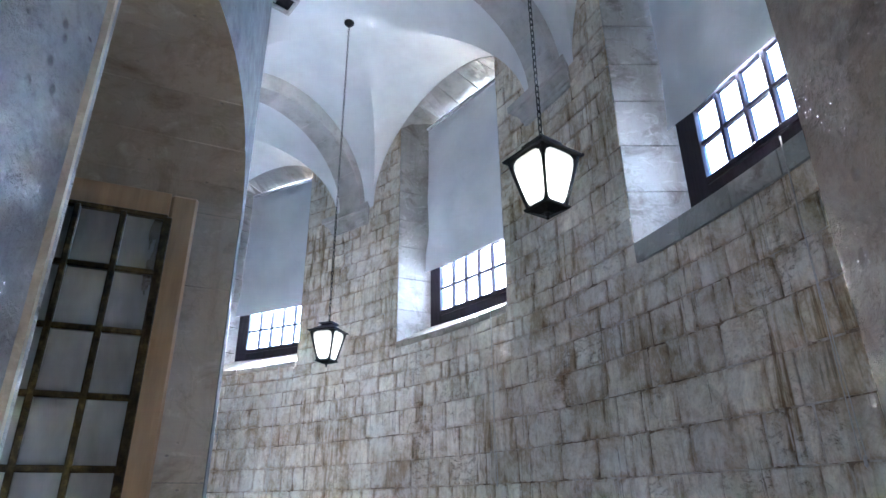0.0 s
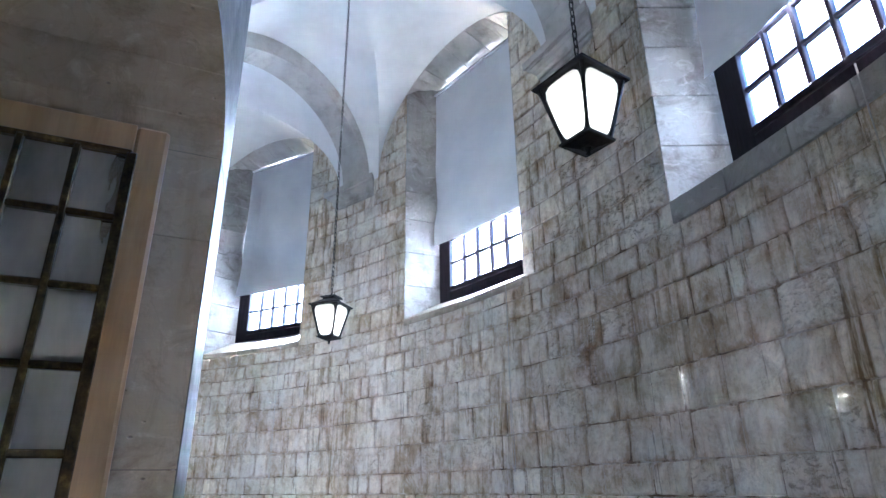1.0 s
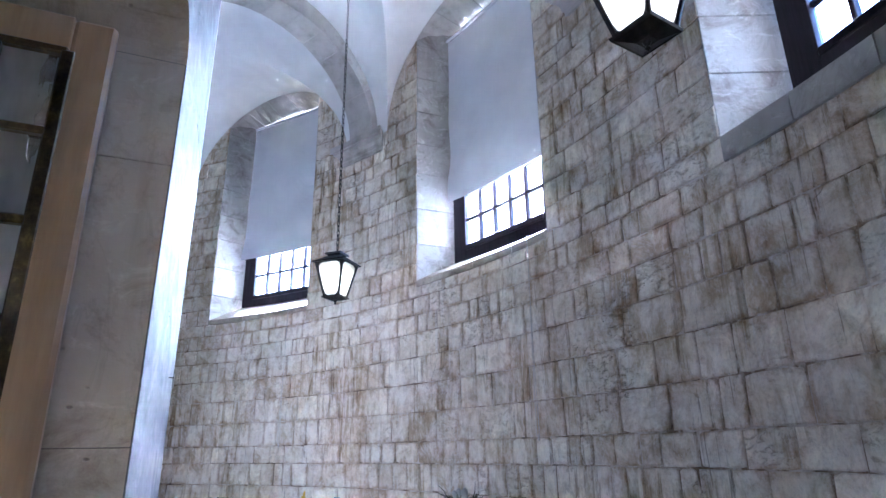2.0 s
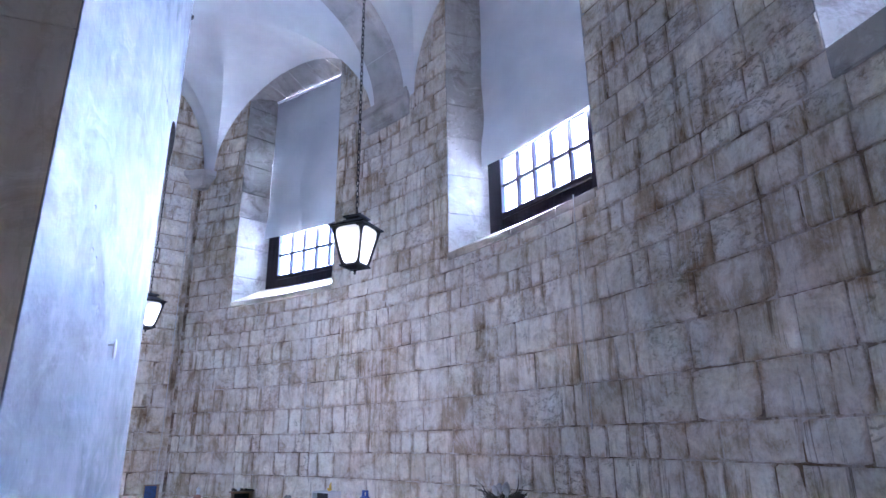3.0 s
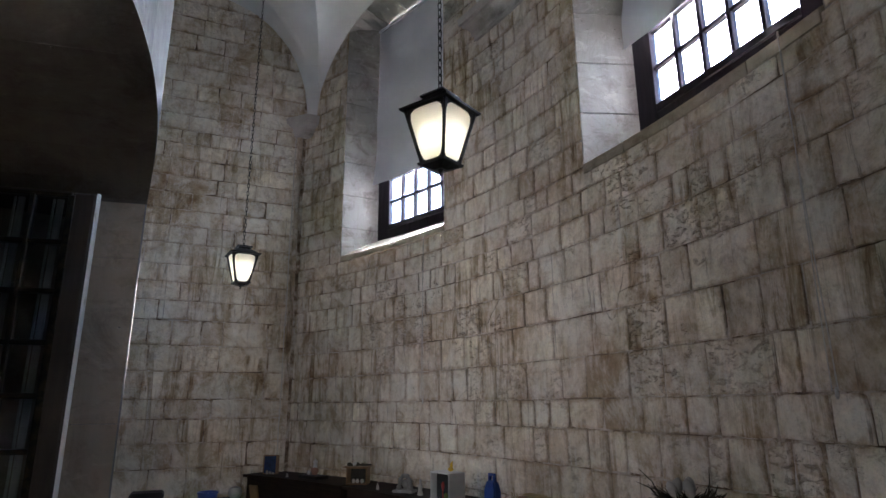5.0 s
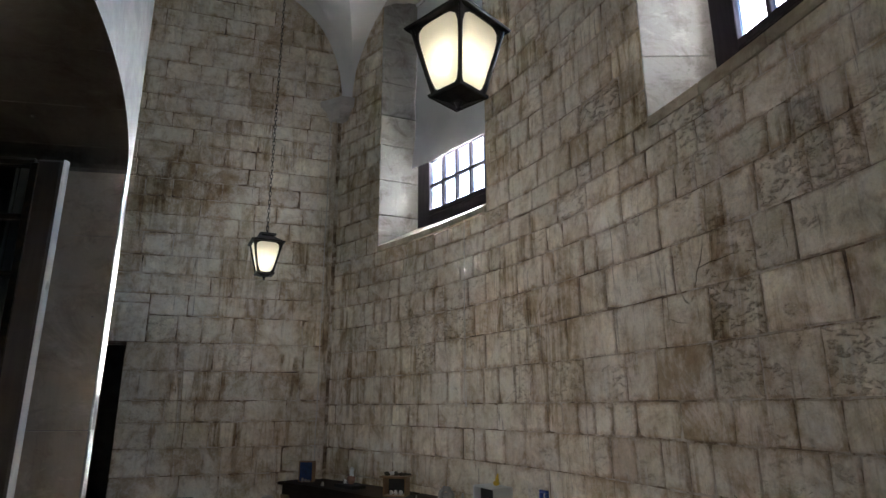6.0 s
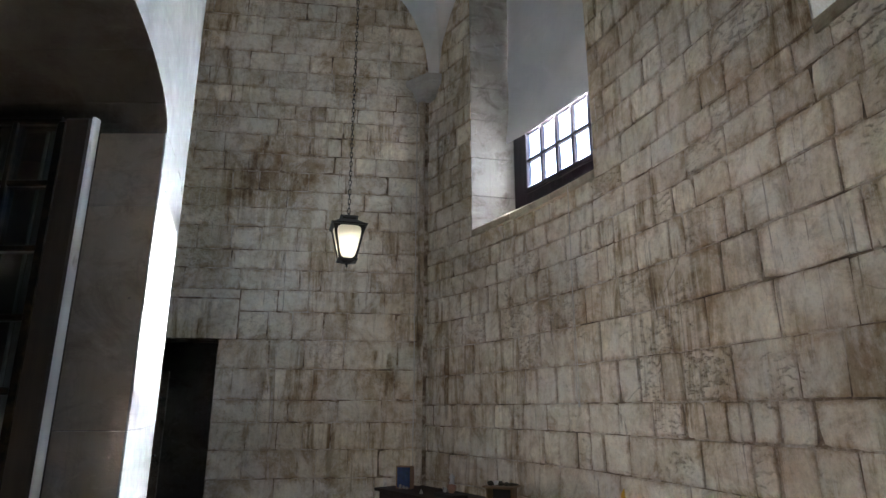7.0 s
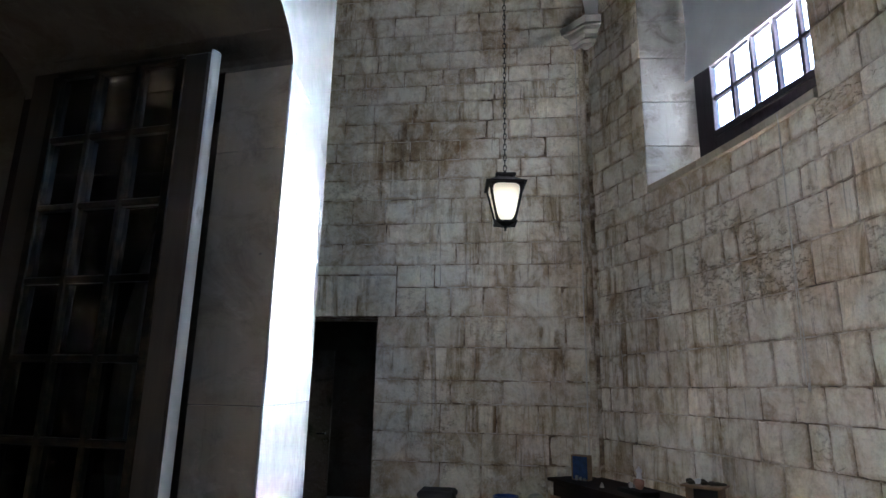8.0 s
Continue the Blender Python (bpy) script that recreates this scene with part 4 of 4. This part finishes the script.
    lo.matrix_basis = Matrix.Translation(Vector(at) + Vector((0, 0, 0.24)))
    return ob
for r, a, z, turn in ((9.737, 38.28, 3.07, 60), (9.57, 63.7, 2.98, 97), (9.58, 90.9, 3.035, 75)):
    lantern(tuple(P(r, a, z)), turn, 8.17)


# ---- small fixtures on the walls and vault ----
def sweep(bm, pts, r, seg=6):
    """A tube along upright points."""
    rings = [[bm.verts.new(p + Vector((r * math.cos(2 * math.pi * q / seg), r * math.sin(2 * math.pi * q / seg), 0))) for q in range(seg)] for p in pts]
    for a, b in zip(rings, rings[1:]):
        for q in range(seg):
            bm.faces.new((a[q], a[(q + 1) % seg], b[(q + 1) % seg], b[q]))
    bm.faces.new(rings[0][::-1])
    bm.faces.new(rings[-1])


def cord(a, z0, z1, r):
    ob = empty("blind_cord", P(r, a, z0), "thin pale blind cords hanging down the wall", "cord", "cords of the blinds")
    for k, da in enumerate((0.0, 0.13)):
        bm = bmesh.new()
        n = 9
        sweep(bm, [P(r - 0.004 * math.sin(3 * i / n + k), a + da * (1 - 0.5 * i / n) + 0.05 * math.sin(2.3 * i / n + 2 * k), z0 + (z1 - z0) * i / n) for i in range(n + 1)], 0.0035, 5)
        part("cord", bm, CORD, ob)
    bm = bmesh.new()
    add_lathe(bm, [(0.004, 0.02), (0.009, 0.0), (0.011, -0.03), (0.004, -0.045)], Matrix.Translation(P(r, a + 0.06, z0)), 8)
    part("weight", bm, CORD, ob, smooth=True)


_m = Mat("pale_cord", 0.8, 0, (0.42, 0.40, 0.36))
_m.color(_m.ramp(_m.noise(60), [(0.3, (0.45, 0.43, 0.39)), (0.7, (0.62, 0.60, 0.55))]))
CORD = _m.m
for a in (37.85, 59.6, 84.5):
    cord(a, 1.72, 3.86, RO - 0.018)

bm = bmesh.new()
conduit = empty("cable_conduit", EW(0.075, 0.9, 0.016), "thin grey conduit running up the corner of the walls", "conduit")
sweep(bm, [EW(0.075 + 0.004 * math.sin(i * 1.7), 0.9 + i * 0.38, 0.012) for i in range(15)], 0.0075, 8)
part("tube", bm, CORD, conduit, smooth=True)
for z in (1.6, 2.9, 4.2, 5.5):
    bm = bmesh.new()
    add_box(bm, Matrix.Translation(EW(0.075, z, 0.012)), 0.03, 0.03, 0.016, 0.003)
    part("clip", bm, CORD, conduit)

# small oval tag on the pier
bm = bmesh.new()
add_lathe(bm, [(0.001, -0.002), (0.017, -0.002), (0.019, 0.0), (0.017, 0.002), (0.001, 0.002)], Matrix.Translation(P(RI + 0.022, 46.85, 1.915)) @ Matrix.Rotation(radians(46.85 + 90), 4, "Z") @ Matrix.Diagonal((1, 1, 1.9, 1)) @ Matrix.Rotation(radians(90), 4, "X"), 18)
add_rod(bm, P(RI - 0.004, 46.85, 1.93), P(RI + 0.02, 46.85, 1.93), 0.003, seg=6)
tagged(part("oval_tag", bm, SLAT, smooth=True), "small white oval tag on a pin in the pier", "tag")

# square vent in the vault
vent = empty("ceiling_vent", P(8.60, 64.9, 8.1), "dark square vent with a metal frame in the vault", "vent")
vm = local(8.60, 64.9) @ Matrix.Translation((0, 0, 8.13))
for x0, x1, y0, y1 in ((-0.17, 0.17, 0.13, 0.17), (-0.17, 0.17, -0.17, -0.13), (-0.17, -0.13, -0.13, 0.13), (0.13, 0.17, -0.13, 0.13)):
    pbox("frame_bar", vent, vm, x0, x1, y0, y1, -0.03, 0.08, CORD, 0.004)
pbox("backing", vent, vm, -0.13, 0.13, -0.13, 0.13, 0.03, 0.05, IRON, 0.0)

# ---- side tables along the curved wall, with small hand-made scenes on them ----
def paint(name, c, rough=0.6, metal=0.0, var=0.25):
    s = Mat(name, rough, metal)
    d = tuple(v * (1 - var) for v in c)
    s.color(s.ramp(s.noise(18, 5), [(0.3, d), (0.7, c)]))
    s.bump(s.noise(70, 4), 0.0015)
    return s.m


BLUE, WOOD, WHITE_P, BLACK_P = paint("blue_plastic", (0.02, 0.07, 0.38), 0.35), paint("light_brown_wood", (0.27, 0.16, 0.08), 0.6), paint("white_board", (0.72, 0.72, 0.70), 0.5, 0, 0.1), paint("black_board", (0.012, 0.013, 0.016), 0.6)
SILVER, RED, GREEN, YELLOW = paint("silver_metal", (0.55, 0.54, 0.51), 0.36, 1.0), paint("red_paint", (0.55, 0.05, 0.04), 0.5), paint("olive_paint", (0.20, 0.24, 0.05), 0.6), paint("yellow_paint", (0.75, 0.48, 0.03), 0.5)
CLAY, GREY_S, STRAW, NAVY = paint("terracotta_clay", (0.42, 0.24, 0.17), 0.8), paint("grey_plaster", (0.34, 0.33, 0.31), 0.85), paint("dry_straw", (0.42, 0.33, 0.16), 0.9), paint("navy_card", (0.012, 0.03, 0.14), 0.6)
CARD = paint("blue_card", (0.012, 0.05, 0.17), 0.5, 0, 0.5)
DARKLEAF = paint("dry_dark_leaves", (0.055, 0.045, 0.03), 0.85)
TOP = 0.72


def side_table(a0, a1, label):
    ob = empty("side_table", P(11.18, (a0 + a1) / 2, 0), label, "table", "tables along the wall")
    bm = bmesh.new()
    ring_block(bm, a0, a1, 10.87, 11.475, TOP - 0.035, TOP)
    bmesh.ops.bevel(bm, geom=[e for e in bm.edges], offset=0.006, segments=2, affect="EDGES")
    part("tabletop", bm, TABLE, ob)
    bm = bmesh.new()
    ring_block(bm, a0 + 0.25, a1 - 0.25, 10.92, 10.945, 0.12, TOP - 0.035)
    part("front_panel", bm, TABLE, ob)
    for a in (a0 + 0.35, a1 - 0.35):
        bm = bmesh.new()
        ring_block(bm, a - 0.12, a + 0.12, 10.945, 11.44, 0.12, TOP - 0.035)
        part("side_panel", bm, TABLE, ob)
        for r in (10.94, 11.40):
            bm = bmesh.new()
            add_box(bm, local(r, a) @ Matrix.Translation((0, 0, 0.06)), 0.06, 0.06, 0.12, 0.004)
            part("foot", bm, TABLE, ob)
for a0, a1 in ((88.7, 99.9), (77.2, 88.5), (66.6, 77.0)):
    side_table(a0, a1, "long dark wooden side table against the stone wall")


def at_table(a, r=11.1, turn=0.0, z=TOP):
    return local(r, a) @ Matrix.Translation((0, 0, z)) @ Matrix.Rotation(radians(turn), 4, "Z")


def case(name, m, w, h, d, shell, back, label, cat, t=0.012):
    """An open-fronted box; its open face looks along local +y."""
    ob = empty(name, m.translation, label, cat)
    pbox("bottom_board", ob, m, -w / 2, w / 2, -d / 2, d / 2, 0.001, t, shell, 0.002)
    pbox("top_board", ob, m, -w / 2, w / 2, -d / 2, d / 2, h - t, h, shell, 0.002)
    pbox("side_board", ob, m, -w / 2, -w / 2 + t, -d / 2, d / 2, t, h - t, shell, 0.002)
    pbox("side_board", ob, m, w / 2 - t, w / 2, -d / 2, d / 2, t, h - t, shell, 0.002)
    pbox("back_board", ob, m, -w / 2 + t, w / 2 - t, -d / 2, -d / 2 + t, t, h - t, back, 0.0)
    return ob


def figure(name, m, h, mat, label, cat="ornament", w=0.03):
    """A small plain turned shape."""
    bm = bmesh.new()
    add_lathe(bm, [(w * 1.1, 0.001), (w * 1.15, h * 0.05), (w * 0.8, h * 0.3), (w * 0.9, h * 0.55), (w * 0.35, h * 0.74), (w * 0.5, h * 0.86), (w * 0.3, h * 0.97), (0.001, h)], m, 14)
    return tagged(part(name, bm, mat, smooth=True), label, cat)


def lump(bm, m, sx, sy, sz, seed=0):
    r = random.Random(seed)
    vs = bmesh.ops.create_icosphere(bm, subdivisions=2, radius=1.0, matrix=Matrix.Identity(4))["verts"]
    for v in vs:
        k = 1 + r.uniform(-0.16, 0.16)
        v.co = m @ Vector((v.co.x * sx * k, v.co.y * sy * k, (v.co.z * k + 1) * sz))


# blue-faced wooden case near the corner
m = at_table(98.3, 11.12, 30)
ob = case("display_case", m, 0.20, 0.26, 0.10, WOOD, NAVY, "small wooden case with a blue front on the table", "display case")
pbox("front_card", ob, m, -0.088, 0.088, 0.035, 0.040, 0.012, 0.248, CARD, 0.0)
for i, x in enumerate((-0.06, -0.015, 0.03)):
    bm = bmesh.new()
    lump(bm, m @ Matrix.Translation((x, 0.07, 0.0)), 0.018, 0.015, 0.016 + 0.006 * i, i)
    part("pebble", bm, GREY_S, ob, smooth=True)

# ornament group on a dark base
m = at_table(93.3, 11.1)
ob = empty("ornament_group", m.translation, "pink and white ornament on a dark base", "ornament")
pbox("base", ob, m, -0.20, 0.20, -0.10, 0.10, 0.001, 0.045, BLACK_P, 0.008)
bm = bmesh.new()
lump(bm, m @ Matrix.Translation((-0.02, 0, 0.045)), 0.06, 0.045, 0.055, 3)
part("clay_body", bm, CLAY, ob, smooth=True)
bm = bmesh.new()
add_lathe(bm, [(0.03, 0.0), (0.022, 0.05), (0.034, 0.075), (0.012, 0.10), (0.001, 0.115)], m @ Matrix.Translation((-0.03, 0, 0.14)), 10)
part("white_top", bm, WHITE_P, ob, smooth=True)
for i in range(7):
    bm = bmesh.new()
    lump(bm, m @ Matrix.Translation((0.06 + 0.02 * (i % 4), -0.04 + 0.03 * (i % 3), 0.045)), 0.022, 0.018, 0.02 + 0.004 * (i % 3), 20 + i)
    part("white_piece", bm, WHITE_P if i % 2 else GREY_S, ob, smooth=True)
figure("small_ornament", at_table(95.6, 11.0), 0.05, SILVER, "tiny shiny ornament on the dark table", w=0.02)

# wooden hut with a mossy roof
m = at_table(88.6, 11.13, 38)
ob = case("wooden_hut", m, 0.26, 0.20, 0.18, WOOD, BLACK_P, "wooden hut-shaped scene with a mossy roof", "hut model")
pbox("roof_board", ob, m, -0.16, 0.16, -0.12, 0.12, 0.20, 0.215, WOOD, 0.003)
for i in range(9):
    bm = bmesh.new()
    lump(bm, m @ Matrix.Translation((-0.13 + 0.032 * i, 0.02 * ((i * 7) % 5 - 2), 0.213)), 0.03, 0.05, 0.011 + 0.004 * (i % 3), 50 + i)
    part("moss_tuft", bm, DARKLEAF, ob, smooth=True)
pbox("white_slip", ob, m @ Matrix.Rotation(radians(14), 4, "Y"), -0.04, 0.0, 0.02, 0.06, 0.225, 0.262, WHITE_P, 0.002)
for i, x in enumerate((-0.06, 0.0, 0.05)):
    bm = bmesh.new()
    lump(bm, m @ Matrix.Translation((x, 0.03, 0.012)), 0.022, 0.02, 0.026, 70 + i)
    part("white_piece", bm, WHITE_P, ob, smooth=True)

# grey grotto, with slender silver pieces beside it
m = at_table(83.4, 11.08, 30)
bm = bmesh.new()
n, seg = 16, 7
rings = []
for i in range(n + 1):
    t = math.pi * i / n
    c = Vector((0.075 * math.cos(t), 0, 0.03 + 0.15 * math.sin(t)))
    k = 0.024 + 0.006 * math.sin(i * 2.1)
    rings.append([bm.verts.new(m @ (c + Vector((k * math.cos(s) * math.cos(t), 1.5 * k * math.sin(s), k * math.cos(s) * math.sin(t))))) for s in (2 * math.pi * q / seg for q in range(seg))])
for a, b in zip(rings, rings[1:]):
    for q in range(seg):
        bm.faces.new((a[q], a[(q + 1) % seg], b[(q + 1) % seg], b[q]))
bm.faces.new(rings[0][::-1])
bm.faces.new(rings[-1])
add_box(bm, m @ Matrix.Translation((0, 0, 0.017)), 0.24, 0.16, 0.03, 0.006)
lump(bm, m @ Matrix.Translation((0, -0.02, 0.03)), 0.045, 0.03, 0.055, 90)
tagged(part("grotto_model", bm, GREY_S, smooth=True), "grey arch-shaped grotto model on the table", "ornament")
figure("slender_ornament", at_table(81.9, 11.08), 0.17, SILVER, "slender silvery ornament on the table", w=0.028)
figure("small_ornament", at_table(85.6, 11.0), 0.075, SILVER, "tiny shiny ornament on the dark table", w=0.018)

# white case with a black inside
m = at_table(79.35, 11.08)
ob = case("white_case", m, 0.33, 0.28, 0.20, WHITE_P, BLACK_P, "white case with a black inside and red shape", "display case", 0.014)
pbox("black_liner", ob, m, -0.148, 0.148, 0.02, 0.03, 0.016, 0.264, BLACK_P, 0.0)
bm = bmesh.new()
lump(bm, m @ Matrix.Translation((0.01, 0.05, 0.10)), 0.022, 0.014, 0.045, 7)
add_rod(bm, m @ Vector((0.01, 0.05, 0.015)), m @ Vector((0.01, 0.05, 0.12)), 0.006, seg=6)
part("red_shape", bm, RED, ob, smooth=True)
bm = bmesh.new()
lump(bm, m @ Matrix.Translation((-0.045, 0.05, 0.015)), 0.03, 0.018, 0.035, 8)
part("green_shape", bm, GREEN, ob, smooth=True)
bm = bmesh.new()
lump(bm, m @ Matrix.Translation((-0.03, -0.02, 0.281)), 0.035, 0.025, 0.022, 9)
lump(bm, m @ Matrix.Translation((-0.045, -0.02, 0.31)), 0.018, 0.014, 0.03, 10)
add_rod(bm, m @ Vector((-0.045, -0.02, 0.34)), m @ Vector((-0.06, -0.02, 0.385)), 0.012, 0.004, 8)
tagged(part("yellow_ornament", bm, YELLOW, smooth=True), "bright yellow ornament on top of the white case", "ornament")

# blue canister with a handle opening
m = at_table(75.6, 11.1)
ob = empty("blue_canister", m.translation, "glossy blue plastic canister with a cut-out handle", "canister")
bm = bmesh.new()
prof = ((0.088, 0.001), (0.088, 0.18), (0.06, 0.26))
rows = []
for w, z in prof:
    rows.append([bm.verts.new(m @ Vector((sx * w, sy * w * 0.45, z))) for sx, sy in ((-1, -1), (1, -1), (1, 1), (-1, 1))])
for a, b in zip(rows, rows[1:]):
    for i in range(4):
        bm.faces.new((a[i], a[(i + 1) % 4], b[(i + 1) % 4], b[i]))
bm.faces.new(rows[0][::-1])
bm.faces.new(rows[-1])
bmesh.ops.bevel(bm, geom=[e for e in bm.edges], offset=0.012, segments=2, affect="EDGES")
part("body", bm, BLUE, ob, smooth=True)
for x in (-0.036, 0.036):
    pbox("handle_post", ob, m, x - 0.013, x + 0.013, -0.016, 0.016, 0.255, 0.30, BLUE, 0.005)
pbox("handle_bar", ob, m, -0.049, 0.049, -0.016, 0.016, 0.30, 0.322, BLUE, 0.006)

# wooden crate with a straw star
m = at_table(72.3, 11.1)
ob = case("wooden_crate", m, 0.23, 0.19, 0.20, WOOD, WOOD, "brown wooden crate with straw and dried stems", "crate", 0.016)
r = random.Random(3)
for i in range(14):
    bm = bmesh.new()
    a = 2 * math.pi * i / 14 + r.uniform(-0.1, 0.1)
    c = Vector((0.10, 0.125, 0.13))
    L = r.uniform(0.07, 0.13)
    add_rod(bm, m @ c, m @ (c + Vector((math.cos(a) * L, r.uniform(-0.02, 0.03), math.sin(a) * L))), 0.006, 0.002, 5)
    part("straw_stem", bm, STRAW, ob)
for i in range(6):
    bm = bmesh.new()
    lump(bm, m @ Matrix.Translation((-0.085 + 0.034 * i, 0.0, 0.188)), 0.03, 0.06, 0.012, 120 + i)
    part("straw_tuft", bm, STRAW, ob, smooth=True)

# tall dark plinth with a spiky wreath and silvery bowls
m = local(11.12, 63.6)
ob = empty("plinth", m.translation, "dark square plinth standing against the wall", "plinth")
pbox("body", ob, m, -0.15, 0.15, -0.16, 0.16, 0.06, 1.05, TABLE, 0.008)
pbox("foot", ob, m, -0.17, 0.17, -0.18, 0.18, 0.0, 0.06, TABLE, 0.006)
pbox("top_board", ob, m, -0.17, 0.17, -0.18, 0.18, 1.05, 1.075, TABLE, 0.006)
wre = empty("spiky_wreath", m @ Vector((0, 0, 1.075)), "spiky nest of dry dark leaves and twigs", "wreath")
r = random.Random(9)
bm = bmesh.new()
for i in range(150):
    a = r.uniform(0, 2 * math.pi)
    k = r.uniform(0.07, 0.17)
    c = m @ Vector((k * math.cos(a) * 1.1, k * math.sin(a) * 0.85, 1.076 + r.uniform(0, 0.03)))
    t = a + r.uniform(-0.9, 0.9)
    L = r.uniform(0.04, 0.11)
    add_rod(bm, c, c + (m.to_3x3() @ Vector((math.cos(t) * L, math.sin(t) * L, r.uniform(0.0, 0.09)))), 0.006, 0.0012, 4)
tagged(part("dry_leaves", bm, DARKLEAF, wre), kind="stuff")
for i, (x, y, dx, dy, dz) in enumerate(((0.30, 0.1, 0.14, 0.05, 0.17), (0.28, 0.12, 0.10, 0.1, 0.10), (0.26, 0.05, 0.20, 0.02, 0.06), (-0.26, 0.0, -0.06, 0.0, 0.22), (-0.25, -0.05, -0.12, 0.03, 0.13))):
    bm = bmesh.new()
    p = m @ Vector((x * 0.55, y * 0.6, 1.085))
    q = p + (m.to_3x3() @ Vector((dx, dy, dz)))
    mid = (p + q) / 2 + Vector((0.01, 0.012, 0.015))
    add_rod(bm, p, mid, 0.005, 0.004, 5)
    add_rod(bm, mid, q, 0.004, 0.0015, 5)
    part("twig", bm, DARKLEAF, wre)
for i, (x, y, s) in enumerate(((0.075, 0.03, 0.034), (0.01, -0.03, 0.033), (-0.07, 0.02, 0.036), (-0.02, 0.08, 0.031))):
    bm = bmesh.new()
    mm = m @ Matrix.Translation((x, y, 1.088)) @ Matrix.Rotation(radians(18 * (i - 1)), 4, "Y")
    add_lathe(bm, [(s * 0.45, 0.0), (s * 0.5, 0.012), (s * 0.28, 0.03), (s * 0.75, 0.05), (s, 0.085), (s * 0.8, 0.12), (s * 0.3, 0.14), (0.001, 0.143)], mm, 16)
    tagged(part("silver_goblet", bm, SILVER, smooth=True), "shiny silvery round-bodied vessel in the wreath", "vessel", "silver vessels in the wreath")

# low bench and seat in the corner, with a few pieces on the bench
m = local(10.45, 96.5)
ob = empty("low_bench", m.translation, "low dark wooden bench in front of the table", "bench")
pbox("seat", ob, m, -0.55, 0.55, -0.16, 0.16, 0.43, 0.46, TABLE, 0.006)
for x in (-0.48, 0.48):
    for y in (-0.12, 0.12):
        pbox("leg", ob, m, x - 0.025, x + 0.025, y - 0.025, y + 0.025, 0.0, 0.43, TABLE, 0.004)
bm = bmesh.new()
add_lathe(bm, [(0.04, 0.0), (0.05, 0.01), (0.085, 0.06), (0.09, 0.11), (0.07, 0.15), (0.03, 0.165), (0.001, 0.168)], m @ Matrix.Translation((0.2, 0, 0.462)), 20)
tagged(part("silver_bowl", bm, SILVER, smooth=True), "round silvery covered bowl on the bench", "bowl")
m2 = m @ Matrix.Translation((-0.25, 0, 0.462)) @ Matrix.Rotation(radians(-12), 4, "X")
pbox("brown_board", None, m2, -0.08, 0.08, -0.012, 0.012, 0.0, 0.22, WOOD, 0.004)
tagged(bpy.data.objects["brown_board"], "small brown wooden board standing on the bench", "board")
q = EW(1.78, 0, 0.30)
m = Matrix.Translation(q) @ Matrix.Rotation(math.atan2(END_D.y, END_D.x), 4, "Z")
ob = empty("dark_stool", q, "dark padded stool against the end wall", "stool")
pbox("seat", ob, m, -0.21, 0.21, -0.18, 0.18, 0.48, 0.57, BLACK_P, 0.03)
for x in (-0.17, 0.17):
    for y in (-0.14, 0.14):
        pbox("leg", ob, m, x - 0.02, x + 0.02, y - 0.02, y + 0.02, 0.0, 0.485, TABLE, 0.004)
q = EW(1.02, 0, 0.30)
m = Matrix.Translation(q) @ Matrix.Rotation(math.atan2(END_D.y, END_D.x), 4, "Z")
ob = empty("blue_bin", q, "small blue plastic bin on the floor", "bin")
bm = bmesh.new()
add_lathe(bm, [(0.10, 0.001), (0.13, 0.5), (0.14, 0.51), (0.14, 0.53), (0.122, 0.53), (0.118, 0.5), (0.09, 0.02), (0.001, 0.02)], m, 20)
part("body", bm, BLUE, ob, smooth=True)
